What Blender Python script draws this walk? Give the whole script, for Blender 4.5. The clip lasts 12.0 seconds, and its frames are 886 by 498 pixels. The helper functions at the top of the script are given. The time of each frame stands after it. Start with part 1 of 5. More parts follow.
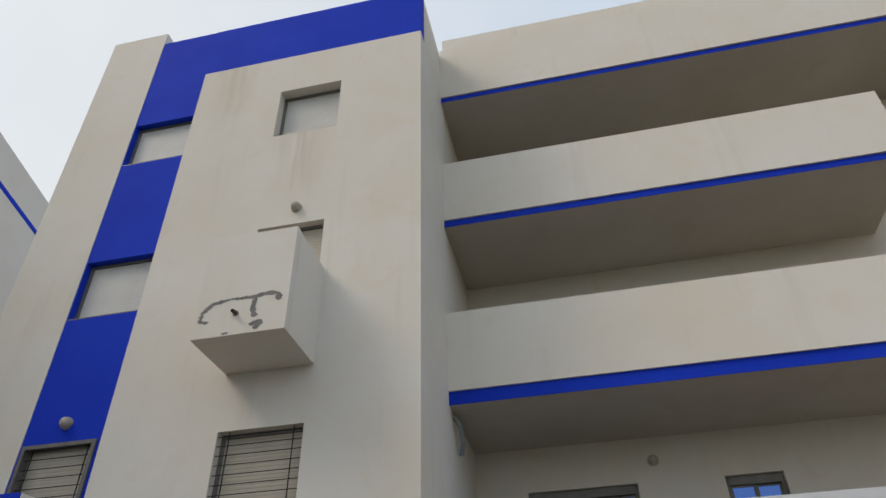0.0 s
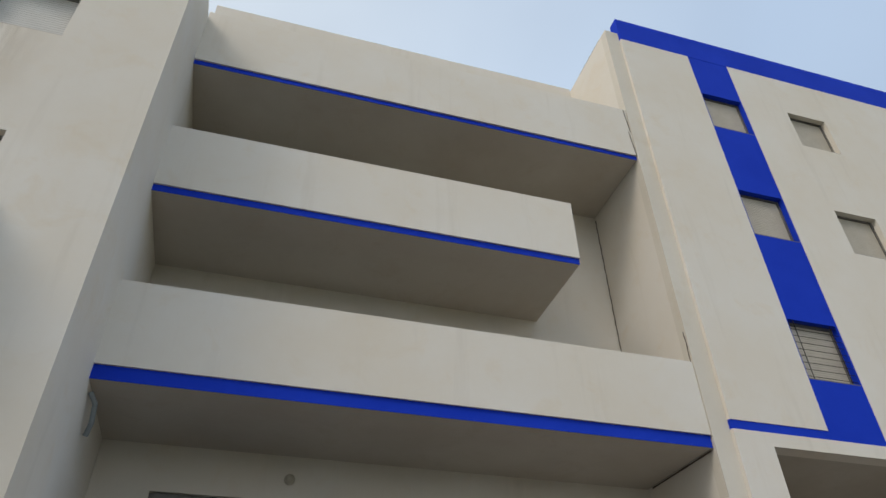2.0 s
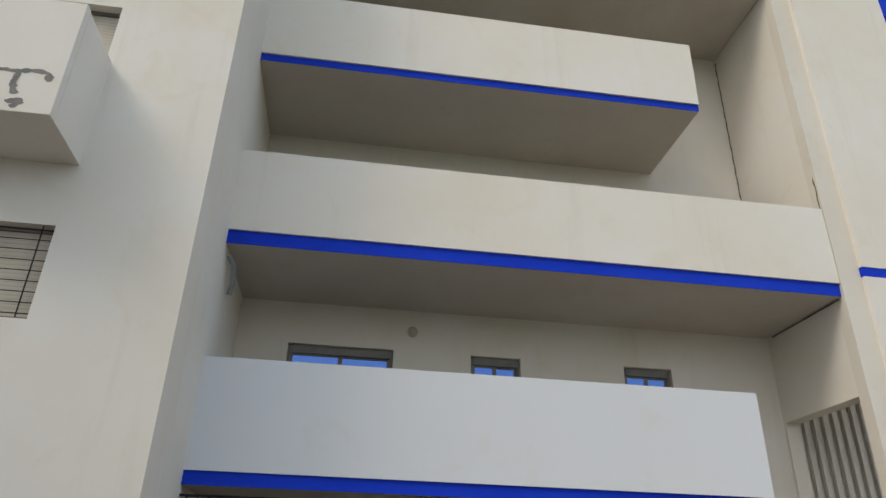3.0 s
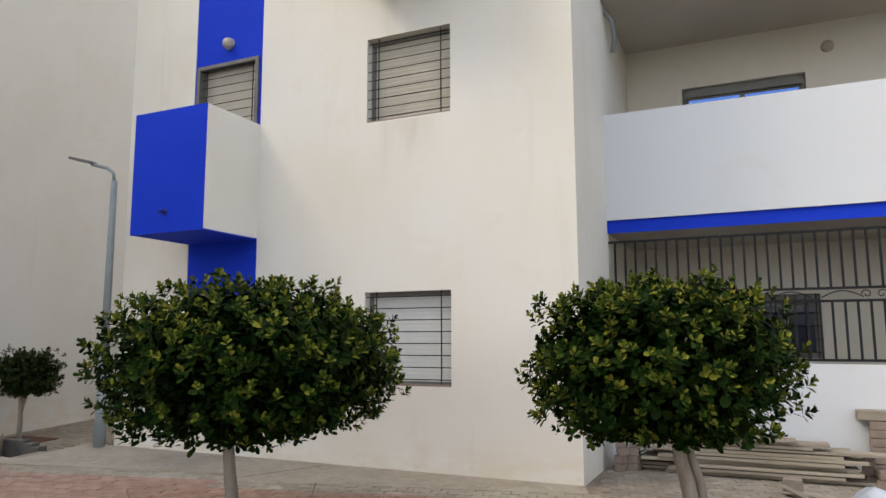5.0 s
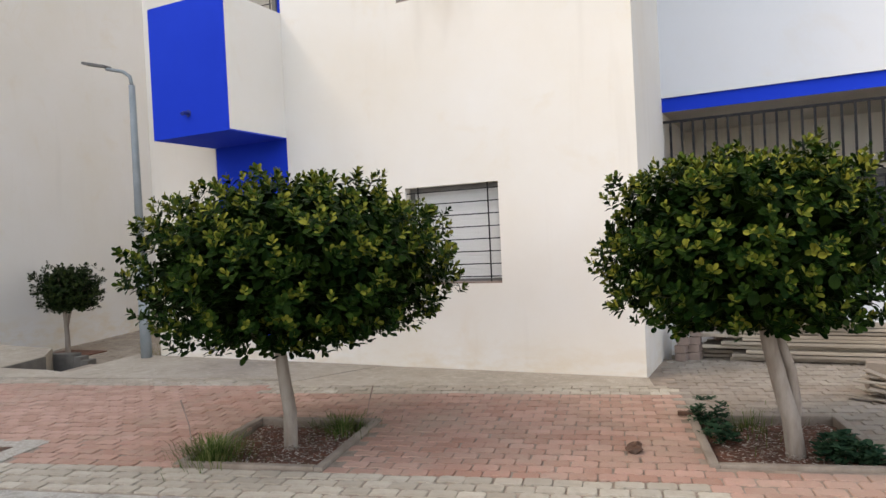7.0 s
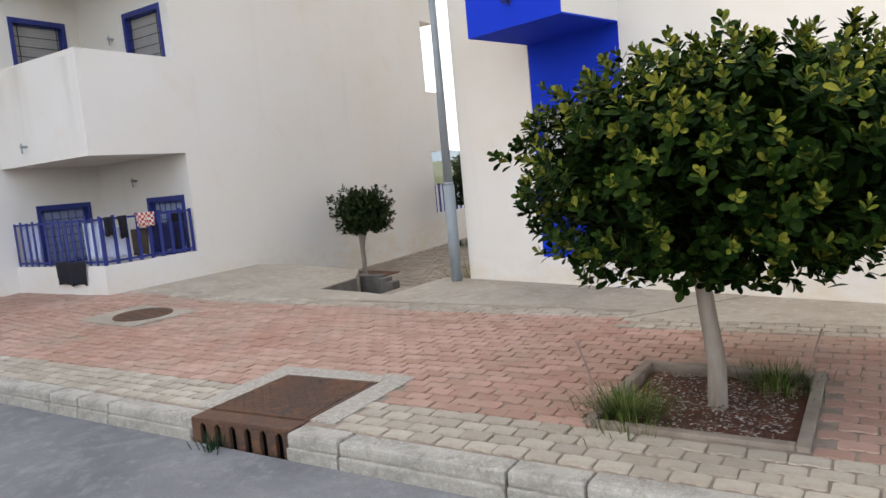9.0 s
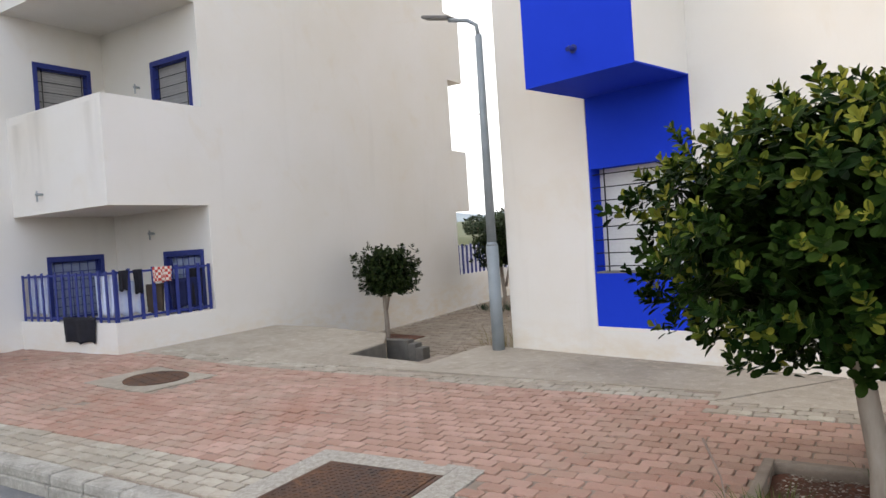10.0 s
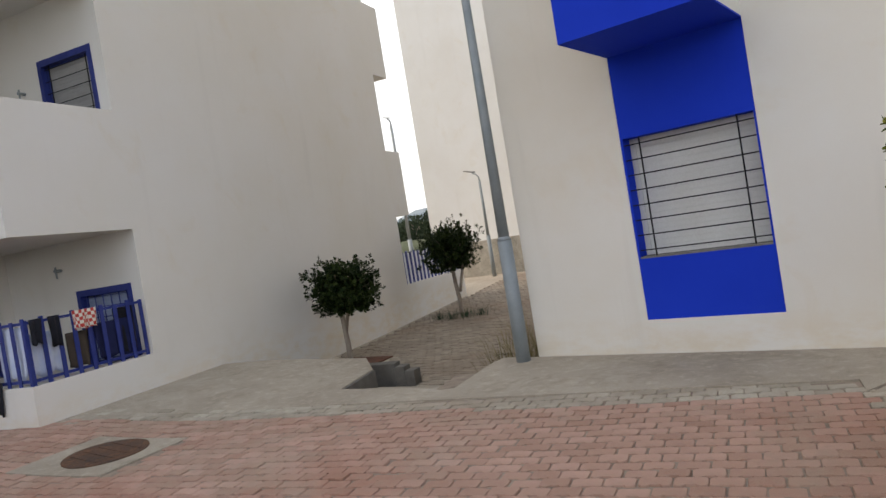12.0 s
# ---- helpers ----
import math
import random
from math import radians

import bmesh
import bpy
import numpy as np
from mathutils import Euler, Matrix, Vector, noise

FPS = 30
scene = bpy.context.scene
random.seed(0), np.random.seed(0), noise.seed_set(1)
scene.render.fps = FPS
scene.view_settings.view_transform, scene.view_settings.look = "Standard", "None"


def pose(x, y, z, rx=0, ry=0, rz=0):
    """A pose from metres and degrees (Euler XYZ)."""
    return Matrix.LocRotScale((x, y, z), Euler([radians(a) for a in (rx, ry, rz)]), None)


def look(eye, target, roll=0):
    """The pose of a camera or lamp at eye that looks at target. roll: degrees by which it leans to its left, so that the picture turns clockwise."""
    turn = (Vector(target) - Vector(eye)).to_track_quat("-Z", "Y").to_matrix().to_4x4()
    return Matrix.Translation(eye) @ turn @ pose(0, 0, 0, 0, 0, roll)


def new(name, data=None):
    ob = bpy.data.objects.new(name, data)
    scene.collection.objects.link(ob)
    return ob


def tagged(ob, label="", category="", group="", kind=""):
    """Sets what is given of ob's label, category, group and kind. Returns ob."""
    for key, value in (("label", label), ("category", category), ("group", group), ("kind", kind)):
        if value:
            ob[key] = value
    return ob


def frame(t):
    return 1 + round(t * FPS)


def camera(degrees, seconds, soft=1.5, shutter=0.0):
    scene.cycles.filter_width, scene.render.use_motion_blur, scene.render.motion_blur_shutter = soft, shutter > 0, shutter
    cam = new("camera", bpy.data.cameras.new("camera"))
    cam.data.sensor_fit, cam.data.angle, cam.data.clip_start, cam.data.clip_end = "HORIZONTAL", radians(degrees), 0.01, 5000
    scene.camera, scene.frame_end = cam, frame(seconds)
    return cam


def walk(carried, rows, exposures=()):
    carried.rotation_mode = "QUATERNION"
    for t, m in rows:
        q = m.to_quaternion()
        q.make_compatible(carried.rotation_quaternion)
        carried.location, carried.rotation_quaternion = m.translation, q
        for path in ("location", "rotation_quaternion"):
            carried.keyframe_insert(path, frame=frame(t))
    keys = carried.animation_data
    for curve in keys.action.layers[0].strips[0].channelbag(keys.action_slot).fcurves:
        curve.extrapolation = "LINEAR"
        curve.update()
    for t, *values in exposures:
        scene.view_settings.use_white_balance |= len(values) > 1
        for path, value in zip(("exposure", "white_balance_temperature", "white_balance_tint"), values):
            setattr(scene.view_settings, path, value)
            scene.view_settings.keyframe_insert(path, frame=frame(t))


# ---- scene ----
cam = camera(65.4, 12.0)
PATH = [
    (0, (0.328, 0.004, 1.802), (0.001, 1.571, 3.001), -1.4),
    (0.5, (0.431, 0.092, 1.791), (0.323, 1.619, 3.079), -0.7),
    (1, (0.49, 0.046, 1.773), (0.646, 1.542, 3.091), -0.0),
    (1.5, (0.493, 0.078, 1.787), (0.868, 1.545, 3.094), -0.3),
    (2, (0.448, 0.164, 1.76), (0.919, 1.671, 2.988), -1.1),
    (2.5, (0.396, 0.225, 1.715), (0.799, 1.86, 2.794), -0.2),
    (3, (0.3, 0.243, 1.707), (0.538, 2.018, 2.598), 1.7),
    (3.5, (0.179, 0.234, 1.54), (0.05, 2.076, 2.308), 3.2),
    (5.5, (0.138, 0.233, 1.451), (-0.719, 2.036, 1.555), -1.5),
    (6, (0.101, 0.318, 1.435), (-0.709, 2.147, 1.457), -0.9),
    (6.5, (-0.029, 0.464, 1.446), (-0.902, 2.263, 1.469), -2.4),
    (7, (-0.249, 0.554, 1.406), (-1.142, 2.344, 1.377), -2.8),
    (7.5, (-0.591, 0.545, 1.398), (-1.63, 2.252, 1.328), -6.4),
    (7.7, (-0.735, 0.582, 1.359), (-1.819, 2.257, 1.217), -5.5),
    (9.3, (-2.089, 0.943, 1.351), (-3.567, 2.28, 1.175), -5.6),
    (9.5, (-2.216, 0.956, 1.343), (-3.704, 2.285, 1.215), -5.2),
    (10, (-2.644, 1.054, 1.356), (-4.082, 2.444, 1.322), -3.8),
    (10.5, (-3.092, 1.072, 1.356), (-4.434, 2.551, 1.255), -6.7),
    (11, (-3.522, 1.094, 1.335), (-4.766, 2.655, 1.227), -6.3),
    (11.5, (-3.95, 1.094, 1.44), (-5.224, 2.635, 1.426), -7.2),
    (12, (-4.393, 1.202, 1.367), (-5.594, 2.8, 1.329), -9.3),
]
EXPOSURES = [(0, -0.12, 7100, 11), (1.5, -0.22, 6880, 9), (2.5, 0.08, 6950, 9), (3.7, 0.38, 7050, 10), (5.3, 0.93, 7270, 13), (7.0, 1.20, 7260, 15), (9.5, 1.40, 7220, 15), (10.5, 1.24, 7300, 15), (12, 0.76, 7420, 14)]
walk(cam, [(t, look(eye, target, roll)) for t, eye, target, roll in PATH], EXPOSURES)

# ---- light: thin bright overcast, sun veiled ----
SUN_ELEV, SUN_AZ = 46.0, 235.0   # degrees; azimuth clockwise from +y
world = bpy.data.worlds.new("overcast_sky")
scene.world = world
world.use_nodes = True
wn, wl = world.node_tree.nodes, world.node_tree.links
sky = wn.new("ShaderNodeTexSky")
sky.sky_type = "NISHITA"
sky.sun_disc = False
sky.sun_elevation, sky.sun_rotation = radians(SUN_ELEV), radians(SUN_AZ)
sky.air_density, sky.dust_density, sky.ozone_density = 1.0, 6.0, 1.0
# a thin cloud veil over the blue: soft-edged, near white, all round the sky
wco = wn.new("ShaderNodeTexCoord")
cloud = wn.new("ShaderNodeTexNoise")
cloud.inputs["Scale"].default_value, cloud.inputs["Detail"].default_value = 1.6, 4.0
wl.new(wco.outputs["Generated"], cloud.inputs["Vector"])
veil = wn.new("ShaderNodeMapRange")
veil.inputs["From Min"].default_value, veil.inputs["From Max"].default_value = 0.35, 0.7
veil.inputs["To Min"].default_value, veil.inputs["To Max"].default_value = 0.72, 0.92
wl.new(cloud.outputs["Fac"], veil.inputs["Value"])
# the veil is thick and white low down and towards the sun's side, thin and bluish overhead and away from it
wsep = wn.new("ShaderNodeSeparateXYZ")
wl.new(wco.outputs["Generated"], wsep.inputs[0])
thick = wn.new("ShaderNodeMapRange")
thick.inputs["From Min"].default_value, thick.inputs["From Max"].default_value = 0.55, -0.45
wl.new(wsep.outputs["X"], thick.inputs["Value"])
low = wn.new("ShaderNodeMapRange")
low.inputs["From Min"].default_value, low.inputs["From Max"].default_value = 0.45, 0.1
wl.new(wsep.outputs["Z"], low.inputs["Value"])
both = wn.new("ShaderNodeMath")
both.operation = "MAXIMUM"
wl.new(thick.outputs["Result"], both.inputs[0])
wl.new(low.outputs["Result"], both.inputs[1])
tint = wn.new("ShaderNodeMix")
tint.data_type = "RGBA"
tint.inputs["A"].default_value, tint.inputs["B"].default_value = (4.1, 5.35, 7.3, 1), (6.3, 7.0, 7.7, 1)
wl.new(both.outputs[0], tint.inputs["Factor"])
wmix = wn.new("ShaderNodeMix")
wmix.data_type = "RGBA"
wl.new(tint.outputs["Result"], wmix.inputs["B"])
wl.new(veil.outputs["Result"], wmix.inputs["Factor"])
wl.new(sky.outputs[0], wmix.inputs["A"])
wl.new(wmix.outputs["Result"], wn["Background"].inputs[0])
wn["Background"].inputs[1].default_value = 0.15
sun_data = bpy.data.lights.new("veiled_sun", "SUN")
sun_data.energy, sun_data.angle, sun_data.color = 1.05, radians(20), (1.0, 0.95, 0.88)
sun = new("veiled_sun", sun_data)
az, el = radians(SUN_AZ), radians(SUN_ELEV)
sun_from = Vector((math.sin(az) * math.cos(el), math.cos(az) * math.cos(el), math.sin(el)))
sun.matrix_world = look(sun_from * 40, (0, 0, 0))


# ---- materials ----
class Mat:
    """A small builder of node materials; coordinates are metres on the object."""

    def __init__(self, name, rough=0.85, metal=0.0, spec=0.3):
        self.mat = bpy.data.materials.new(name)
        self.mat.use_nodes = True
        self.t = self.mat.node_tree
        self.b = self.t.nodes["Principled BSDF"]
        self.b.inputs["Roughness"].default_value = rough
        self.b.inputs["Metallic"].default_value = metal
        self.b.inputs["Specular IOR Level"].default_value = spec
        self.co = self.t.nodes.new("ShaderNodeTexCoord").outputs["Object"]

    def node(self, kind, **vals):
        n = self.t.nodes.new(kind)
        for k, v in vals.items():
            n.inputs[k].default_value = v
        return n

    def link(self, a, b):
        self.t.links.new(a, b)

    def noise(self, scale, detail=4.0, rough=0.55, stretch=None, distort=0.0):
        n = self.node("ShaderNodeTexNoise", Scale=scale, Detail=detail, Roughness=rough, Distortion=distort)
        if stretch:
            m = self.node("ShaderNodeMapping", Scale=stretch)
            self.link(self.co, m.inputs["Vector"])
            self.link(m.outputs[0], n.inputs["Vector"])
        else:
            self.link(self.co, n.inputs["Vector"])
        return n.outputs["Fac"]

    def ramp(self, fac, lo, hi, a=0.0, b=1.0):
        n = self.node("ShaderNodeMapRange")
        n.inputs["From Min"].default_value, n.inputs["From Max"].default_value = lo, hi
        n.inputs["To Min"].default_value, n.inputs["To Max"].default_value = a, b
        self.link(fac, n.inputs["Value"])
        return n.outputs["Result"]

    def mix(self, fac, a, b, mode="MIX"):
        n = self.t.nodes.new("ShaderNodeMix")
        n.data_type, n.blend_type = "RGBA", mode
        for sock, v in ((n.inputs["Factor"], fac), (n.inputs["A"], a), (n.inputs["B"], b)):
            if isinstance(v, (int, float)):
                sock.default_value = v
            elif isinstance(v, tuple):
                sock.default_value = (*v, 1)
            else:
                self.link(v, sock)
        return n.outputs["Result"]

    def math(self, op, a, b):
        n = self.t.nodes.new("ShaderNodeMath")
        n.operation = op
        for sock, v in ((n.inputs[0], a), (n.inputs[1], b)):
            if isinstance(v, (int, float)):
                sock.default_value = v
            else:
                self.link(v, sock)
        return n.outputs[0]

    def color(self, c):
        if isinstance(c, tuple):
            self.b.inputs["Base Color"].default_value = (*c, 1)
        else:
            self.link(c, self.b.inputs["Base Color"])
        return self

    def bump(self, height, strength=0.3, dist=0.01):
        n = self.node("ShaderNodeBump", Strength=strength, Distance=dist)
        self.link(height, n.inputs["Height"])
        self.link(n.outputs[0], self.b.inputs["Normal"])
        return self

    def roughness(self, fac):
        self.link(fac, self.b.inputs["Roughness"])
        return self

    def random(self):
        return self.t.nodes.new("ShaderNodeObjectInfo").outputs["Random"]

    def island(self):
        return self.t.nodes.new("ShaderNodeNewGeometry").outputs["Random Per Island"]


def plaster(name, base, warm, streak=0.25):
    """Painted render: fine sand grain, broad cloudy tint, faint run-off streaks."""
    m = Mat(name, 0.9, 0, 0.2)
    cloud = m.ramp(m.noise(0.5, 5, 0.6), 0.35, 0.7)
    c = m.mix(cloud, base, warm)
    runs = m.ramp(m.noise(3.0, 4, 0.6, (1, 1, 0.08)), 0.58, 0.8, 0, streak)
    c = m.mix(runs, c, tuple(v * 0.8 for v in warm))
    blot = m.ramp(m.noise(1.4, 5, 0.65, None, 0.6), 0.56, 0.72, 0, 0.45)
    c = m.mix(blot, c, tuple(v * w for v, w in zip(warm, (0.97, 0.92, 0.84))))
    xyz = m.t.nodes.new("ShaderNodeSeparateXYZ")
    m.link(m.co, xyz.inputs[0])
    salt = m.math("MULTIPLY", m.ramp(xyz.outputs["Z"], 0.05, 0.42, 1, 0), m.ramp(m.noise(2.2, 5, 0.7, (1, 1, 2.5)), 0.42, 0.62, 0, 0.6))
    c = m.mix(salt, c, (0.66, 0.55, 0.40))
    grain = m.noise(120, 3, 0.6)
    trowel = m.noise(6, 3, 0.5)
    c = m.mix(m.ramp(grain, 0.3, 0.7, 0, 0.06), c, tuple(v * 0.75 for v in base))
    return m.color(c).bump(m.math("ADD", m.math("MULTIPLY", grain, 0.3), trowel), 0.12, 0.006).mat


def mottled(name, a, b, scale=8, rough=0.85, metal=0.0, bump=0.2, grain=90, spec=0.3):
    m = Mat(name, rough, metal, spec)
    c = m.mix(m.ramp(m.noise(scale, 5, 0.6), 0.35, 0.68), a, b)
    g = m.noise(grain, 4, 0.65)
    c = m.mix(m.ramp(g, 0.35, 0.75, 0, 0.35), c, tuple(v * 0.6 for v in a))
    return m.color(c).bump(g, bump, 0.006).mat


def weathered(name, a, b, dirt, scale=1.5, rough=0.92, metal=0.0, bump=0.4, grain=110, amount=0.75):
    """Worn mineral or iron surfaces: broad tone, ragged stains, fine speckle."""
    m = Mat(name, rough, metal, 0.25)
    c = m.mix(m.ramp(m.noise(scale, 6, 0.62), 0.36, 0.66), a, b)
    c = m.mix(m.ramp(m.noise(scale * 3.1, 8, 0.75, None, 0.8), 0.5, 0.68, 0, amount), c, dirt)
    c = m.mix(m.ramp(m.noise(scale * 11, 6, 0.7), 0.52, 0.7, 0, 0.5), c, tuple(min(0.9, v * 1.45) for v in a))
    g = m.noise(grain, 4, 0.7)
    c = m.mix(m.ramp(g, 0.42, 0.72, 0, 0.5), c, tuple(v * 0.55 for v in b))
    return m.color(c).bump(g, bump, 0.006).mat


def pieces(name, a, b, joined=False, dirt=(0.2, 0.17, 0.14), rough=0.9):
    """Concrete pavers and the like: a tint of its own on each piece."""
    m = Mat(name, rough, 0, 0.25)
    rnd = m.island() if joined else m.random()
    c = m.mix(rnd, a, b)
    c = m.mix(m.ramp(m.noise(0.55, 4, 0.6), 0.43, 0.68, 0, 0.65), c, tuple(v * w for v, w in zip(b, (0.93, 0.74, 0.65))))
    c = m.mix(m.ramp(m.noise(1.6, 6, 0.7, None, 0.4), 0.42, 0.66, 0, 0.72), c, dirt)
    c = m.mix(m.ramp(m.noise(17, 4, 0.7), 0.5, 0.75, 0, 0.45), c, tuple(v * 0.75 for v in dirt))
    g = m.noise(140, 4, 0.7)
    c = m.mix(m.ramp(g, 0.4, 0.8, 0, 0.35), c, tuple(v * 1.5 for v in dirt))
    return m.color(c).bump(g, 0.35, 0.004).mat


M = {
    "white": plaster("white_render", (0.735, 0.70, 0.645), (0.70, 0.64, 0.55), 0.4),
    "cream": plaster("cream_render", (0.68, 0.64, 0.57), (0.63, 0.58, 0.50)),
    "grey_white": plaster("neighbour_render", (0.705, 0.675, 0.635), (0.675, 0.635, 0.57)),
    "far_white": plaster("far_block_render", (0.60, 0.605, 0.60), (0.56, 0.555, 0.535)),
    # darker copy of the wall render: the undersides' shade is in its colour
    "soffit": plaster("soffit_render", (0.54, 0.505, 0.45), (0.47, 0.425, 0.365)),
    "fresh_white": plaster("fresh_white_render", (0.635, 0.65, 0.67), (0.635, 0.64, 0.65), 0.12),
    "concrete": weathered("apron_concrete", (0.40, 0.345, 0.275), (0.30, 0.25, 0.195), (0.21, 0.17, 0.125), 0.9, bump=0.35, amount=0.6),
    "kerb": weathered("kerb_concrete", (0.42, 0.39, 0.335), (0.27, 0.25, 0.215), (0.15, 0.13, 0.105), 2.6, amount=0.8),
    "gravelly": weathered("exposed_aggregate", (0.46, 0.42, 0.355), (0.30, 0.265, 0.22), (0.12, 0.10, 0.085), 26, bump=0.9, grain=95),
    "asphalt": weathered("worn_asphalt", (0.20, 0.198, 0.195), (0.13, 0.13, 0.132), (0.27, 0.265, 0.25), 0.8, bump=0.6, grain=150, amount=0.6),
    "dark_concrete": mottled("dark_grey_concrete", (0.10, 0.09, 0.078), (0.17, 0.153, 0.133), 4, 0.9),
    # near-black stand-in for unlit rooms; their darkness is put into the colour
    "dark_room": mottled("room_darkness", (0.03, 0.028, 0.025), (0.05, 0.046, 0.04), 4, 0.9),
    "earth": mottled("bare_earth", (0.085, 0.040, 0.026), (0.19, 0.075, 0.045), 9, 1.0, 0, 0.8, 60),
    "land": mottled("scrub_land", (0.045, 0.06, 0.022), (0.09, 0.088, 0.048), 0.3, 1.0, 0, 0.2, 1.5),
    "rust": weathered("rusted_iron", (0.125, 0.062, 0.036), (0.06, 0.043, 0.036), (0.26, 0.115, 0.045), 3.5, 0.75, 0.1, 0.5, 120, 0.6),
    "black_iron": mottled("black_iron", (0.013, 0.013, 0.015), (0.025, 0.023, 0.024), 20, 0.6, 0.0, 0.15, 90, 0.15),
    "galvanised": mottled("galvanised_steel", (0.24, 0.27, 0.28), (0.30, 0.325, 0.335), 5, 0.6, 0.15, 0.1),
    "grey_alu": mottled("grey_aluminium", (0.16, 0.155, 0.145), (0.21, 0.20, 0.19), 6, 0.5, 0.4, 0.05),
    "shutter": mottled("shutter_plastic", (0.66, 0.655, 0.63), (0.61, 0.60, 0.57), 3, 0.55, 0, 0.05),
    "shutter_cream": mottled("sunned_shutter_plastic", (0.55, 0.50, 0.42), (0.48, 0.43, 0.35), 3, 0.55, 0, 0.05),
    "shutter_grey": mottled("grey_shutter_plastic", (0.36, 0.35, 0.34), (0.30, 0.29, 0.28), 3, 0.55, 0, 0.05),
    "shutter_blue": mottled("pale_blue_shutter_plastic", (0.30, 0.36, 0.50), (0.25, 0.30, 0.44), 3, 0.55, 0, 0.05),
    "blue_iron": mottled("blue_iron", (0.020, 0.032, 0.17), (0.028, 0.046, 0.22), 9, 0.5, 0, 0.1),
    "white_panel": mottled("white_sheet", (0.78, 0.78, 0.80), (0.68, 0.69, 0.72), 5, 0.6, 0, 0.05),
    "wood": None, "bark": None, "leaf": None, "red": None, "beige": None, "grey": None,
    "sack": mottled("woven_sack", (0.72, 0.73, 0.75), (0.60, 0.61, 0.64), 12, 0.6, 0, 0.3, 220),
    "brick": mottled("fired_brick", (0.30, 0.22, 0.18), (0.22, 0.17, 0.14), 9, 0.95, 0, 0.4),
    "black_cloth": mottled("black_cloth", (0.012, 0.012, 0.016), (0.02, 0.02, 0.028), 9, 0.95, 0, 0.2),
    "navy_cloth": mottled("navy_cloth", (0.012, 0.016, 0.06), (0.018, 0.022, 0.08), 9, 0.95, 0, 0.2),
    "brown_cloth": mottled("brown_cloth", (0.06, 0.045, 0.035), (0.08, 0.06, 0.045), 9, 0.95, 0, 0.2),
    "pale_cloth": mottled("pale_blue_cloth", (0.50, 0.57, 0.74), (0.64, 0.68, 0.78), 6, 0.95, 0, 0.2),
    "lamp_glass": mottled("dusty_lamp_glass", (0.50, 0.46, 0.38), (0.40, 0.36, 0.28), 12, 0.4, 0, 0.1),
    "edging": mottled("pit_edging", (0.29, 0.24, 0.19), (0.20, 0.155, 0.12), 6, 0.95, 0, 0.4),
    "sand": mottled("joint_sand", (0.31, 0.245, 0.19), (0.17, 0.13, 0.10), 6, 1.0, 0, 0.4),
    "patch": mottled("grey_filler", (0.17, 0.165, 0.155), (0.27, 0.26, 0.245), 12, 0.95, 0, 0.4),
    "rust_stain": mottled("dark_joint", (0.11, 0.09, 0.075), (0.17, 0.14, 0.11), 12, 0.95, 0, 0.4),
    # distance haze is mixed into this blue-grey hill colour
    "hill": mottled("far_hillside", (0.16, 0.20, 0.22), (0.22, 0.25, 0.26), 0.02, 1.0, 0, 0.0, 0.3),
}
m = Mat("blue_paint", 0.8, 0, 0.12)
c = m.mix(m.ramp(m.noise(0.8, 5), 0.35, 0.7), (0.005, 0.037, 0.48), (0.008, 0.046, 0.54))
c = m.mix(m.ramp(m.noise(5, 4, 0.6, (1, 1, 0.15)), 0.6, 0.85, 0, 0.3), c, (0.016, 0.055, 0.50))
M["blue"] = m.color(c).bump(m.noise(110, 3), 0.12, 0.005).mat
m = Mat("weathered_plank", 0.9, 0, 0.2)
c = m.mix(m.ramp(m.noise(9, 5, 0.6, (0.12, 1, 1)), 0.3, 0.7), (0.23, 0.185, 0.14), (0.43, 0.375, 0.295))
M["wood"] = m.color(m.mix(m.random(), c, m.mix(0.5, c, (0.20, 0.17, 0.14)))).bump(m.noise(40, 4, 0.6, (0.1, 1, 1)), 0.5, 0.004).mat
m = Mat("limewashed_bark", 0.95, 0, 0.15)
c = m.mix(m.ramp(m.noise(9, 5, 0.6, (1, 1, 0.25)), 0.35, 0.68), (0.36, 0.31, 0.26), (0.20, 0.155, 0.12))
M["bark"] = m.color(c).bump(m.noise(30, 5, 0.65, (1, 1, 0.2)), 0.6, 0.01).mat
# leaf is near black to deepen crown gaps; leaf_young also brightens lit tops
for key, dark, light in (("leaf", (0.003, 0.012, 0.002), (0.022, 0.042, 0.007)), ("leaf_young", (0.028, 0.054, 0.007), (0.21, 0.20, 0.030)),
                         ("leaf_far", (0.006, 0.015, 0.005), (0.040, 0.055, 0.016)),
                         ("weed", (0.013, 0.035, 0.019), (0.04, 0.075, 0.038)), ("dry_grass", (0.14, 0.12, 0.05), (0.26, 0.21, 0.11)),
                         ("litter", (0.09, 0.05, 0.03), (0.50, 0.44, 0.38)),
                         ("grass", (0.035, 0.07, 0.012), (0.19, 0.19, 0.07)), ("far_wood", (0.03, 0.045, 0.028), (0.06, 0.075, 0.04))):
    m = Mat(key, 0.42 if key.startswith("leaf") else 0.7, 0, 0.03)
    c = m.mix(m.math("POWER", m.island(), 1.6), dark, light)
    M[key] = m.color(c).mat
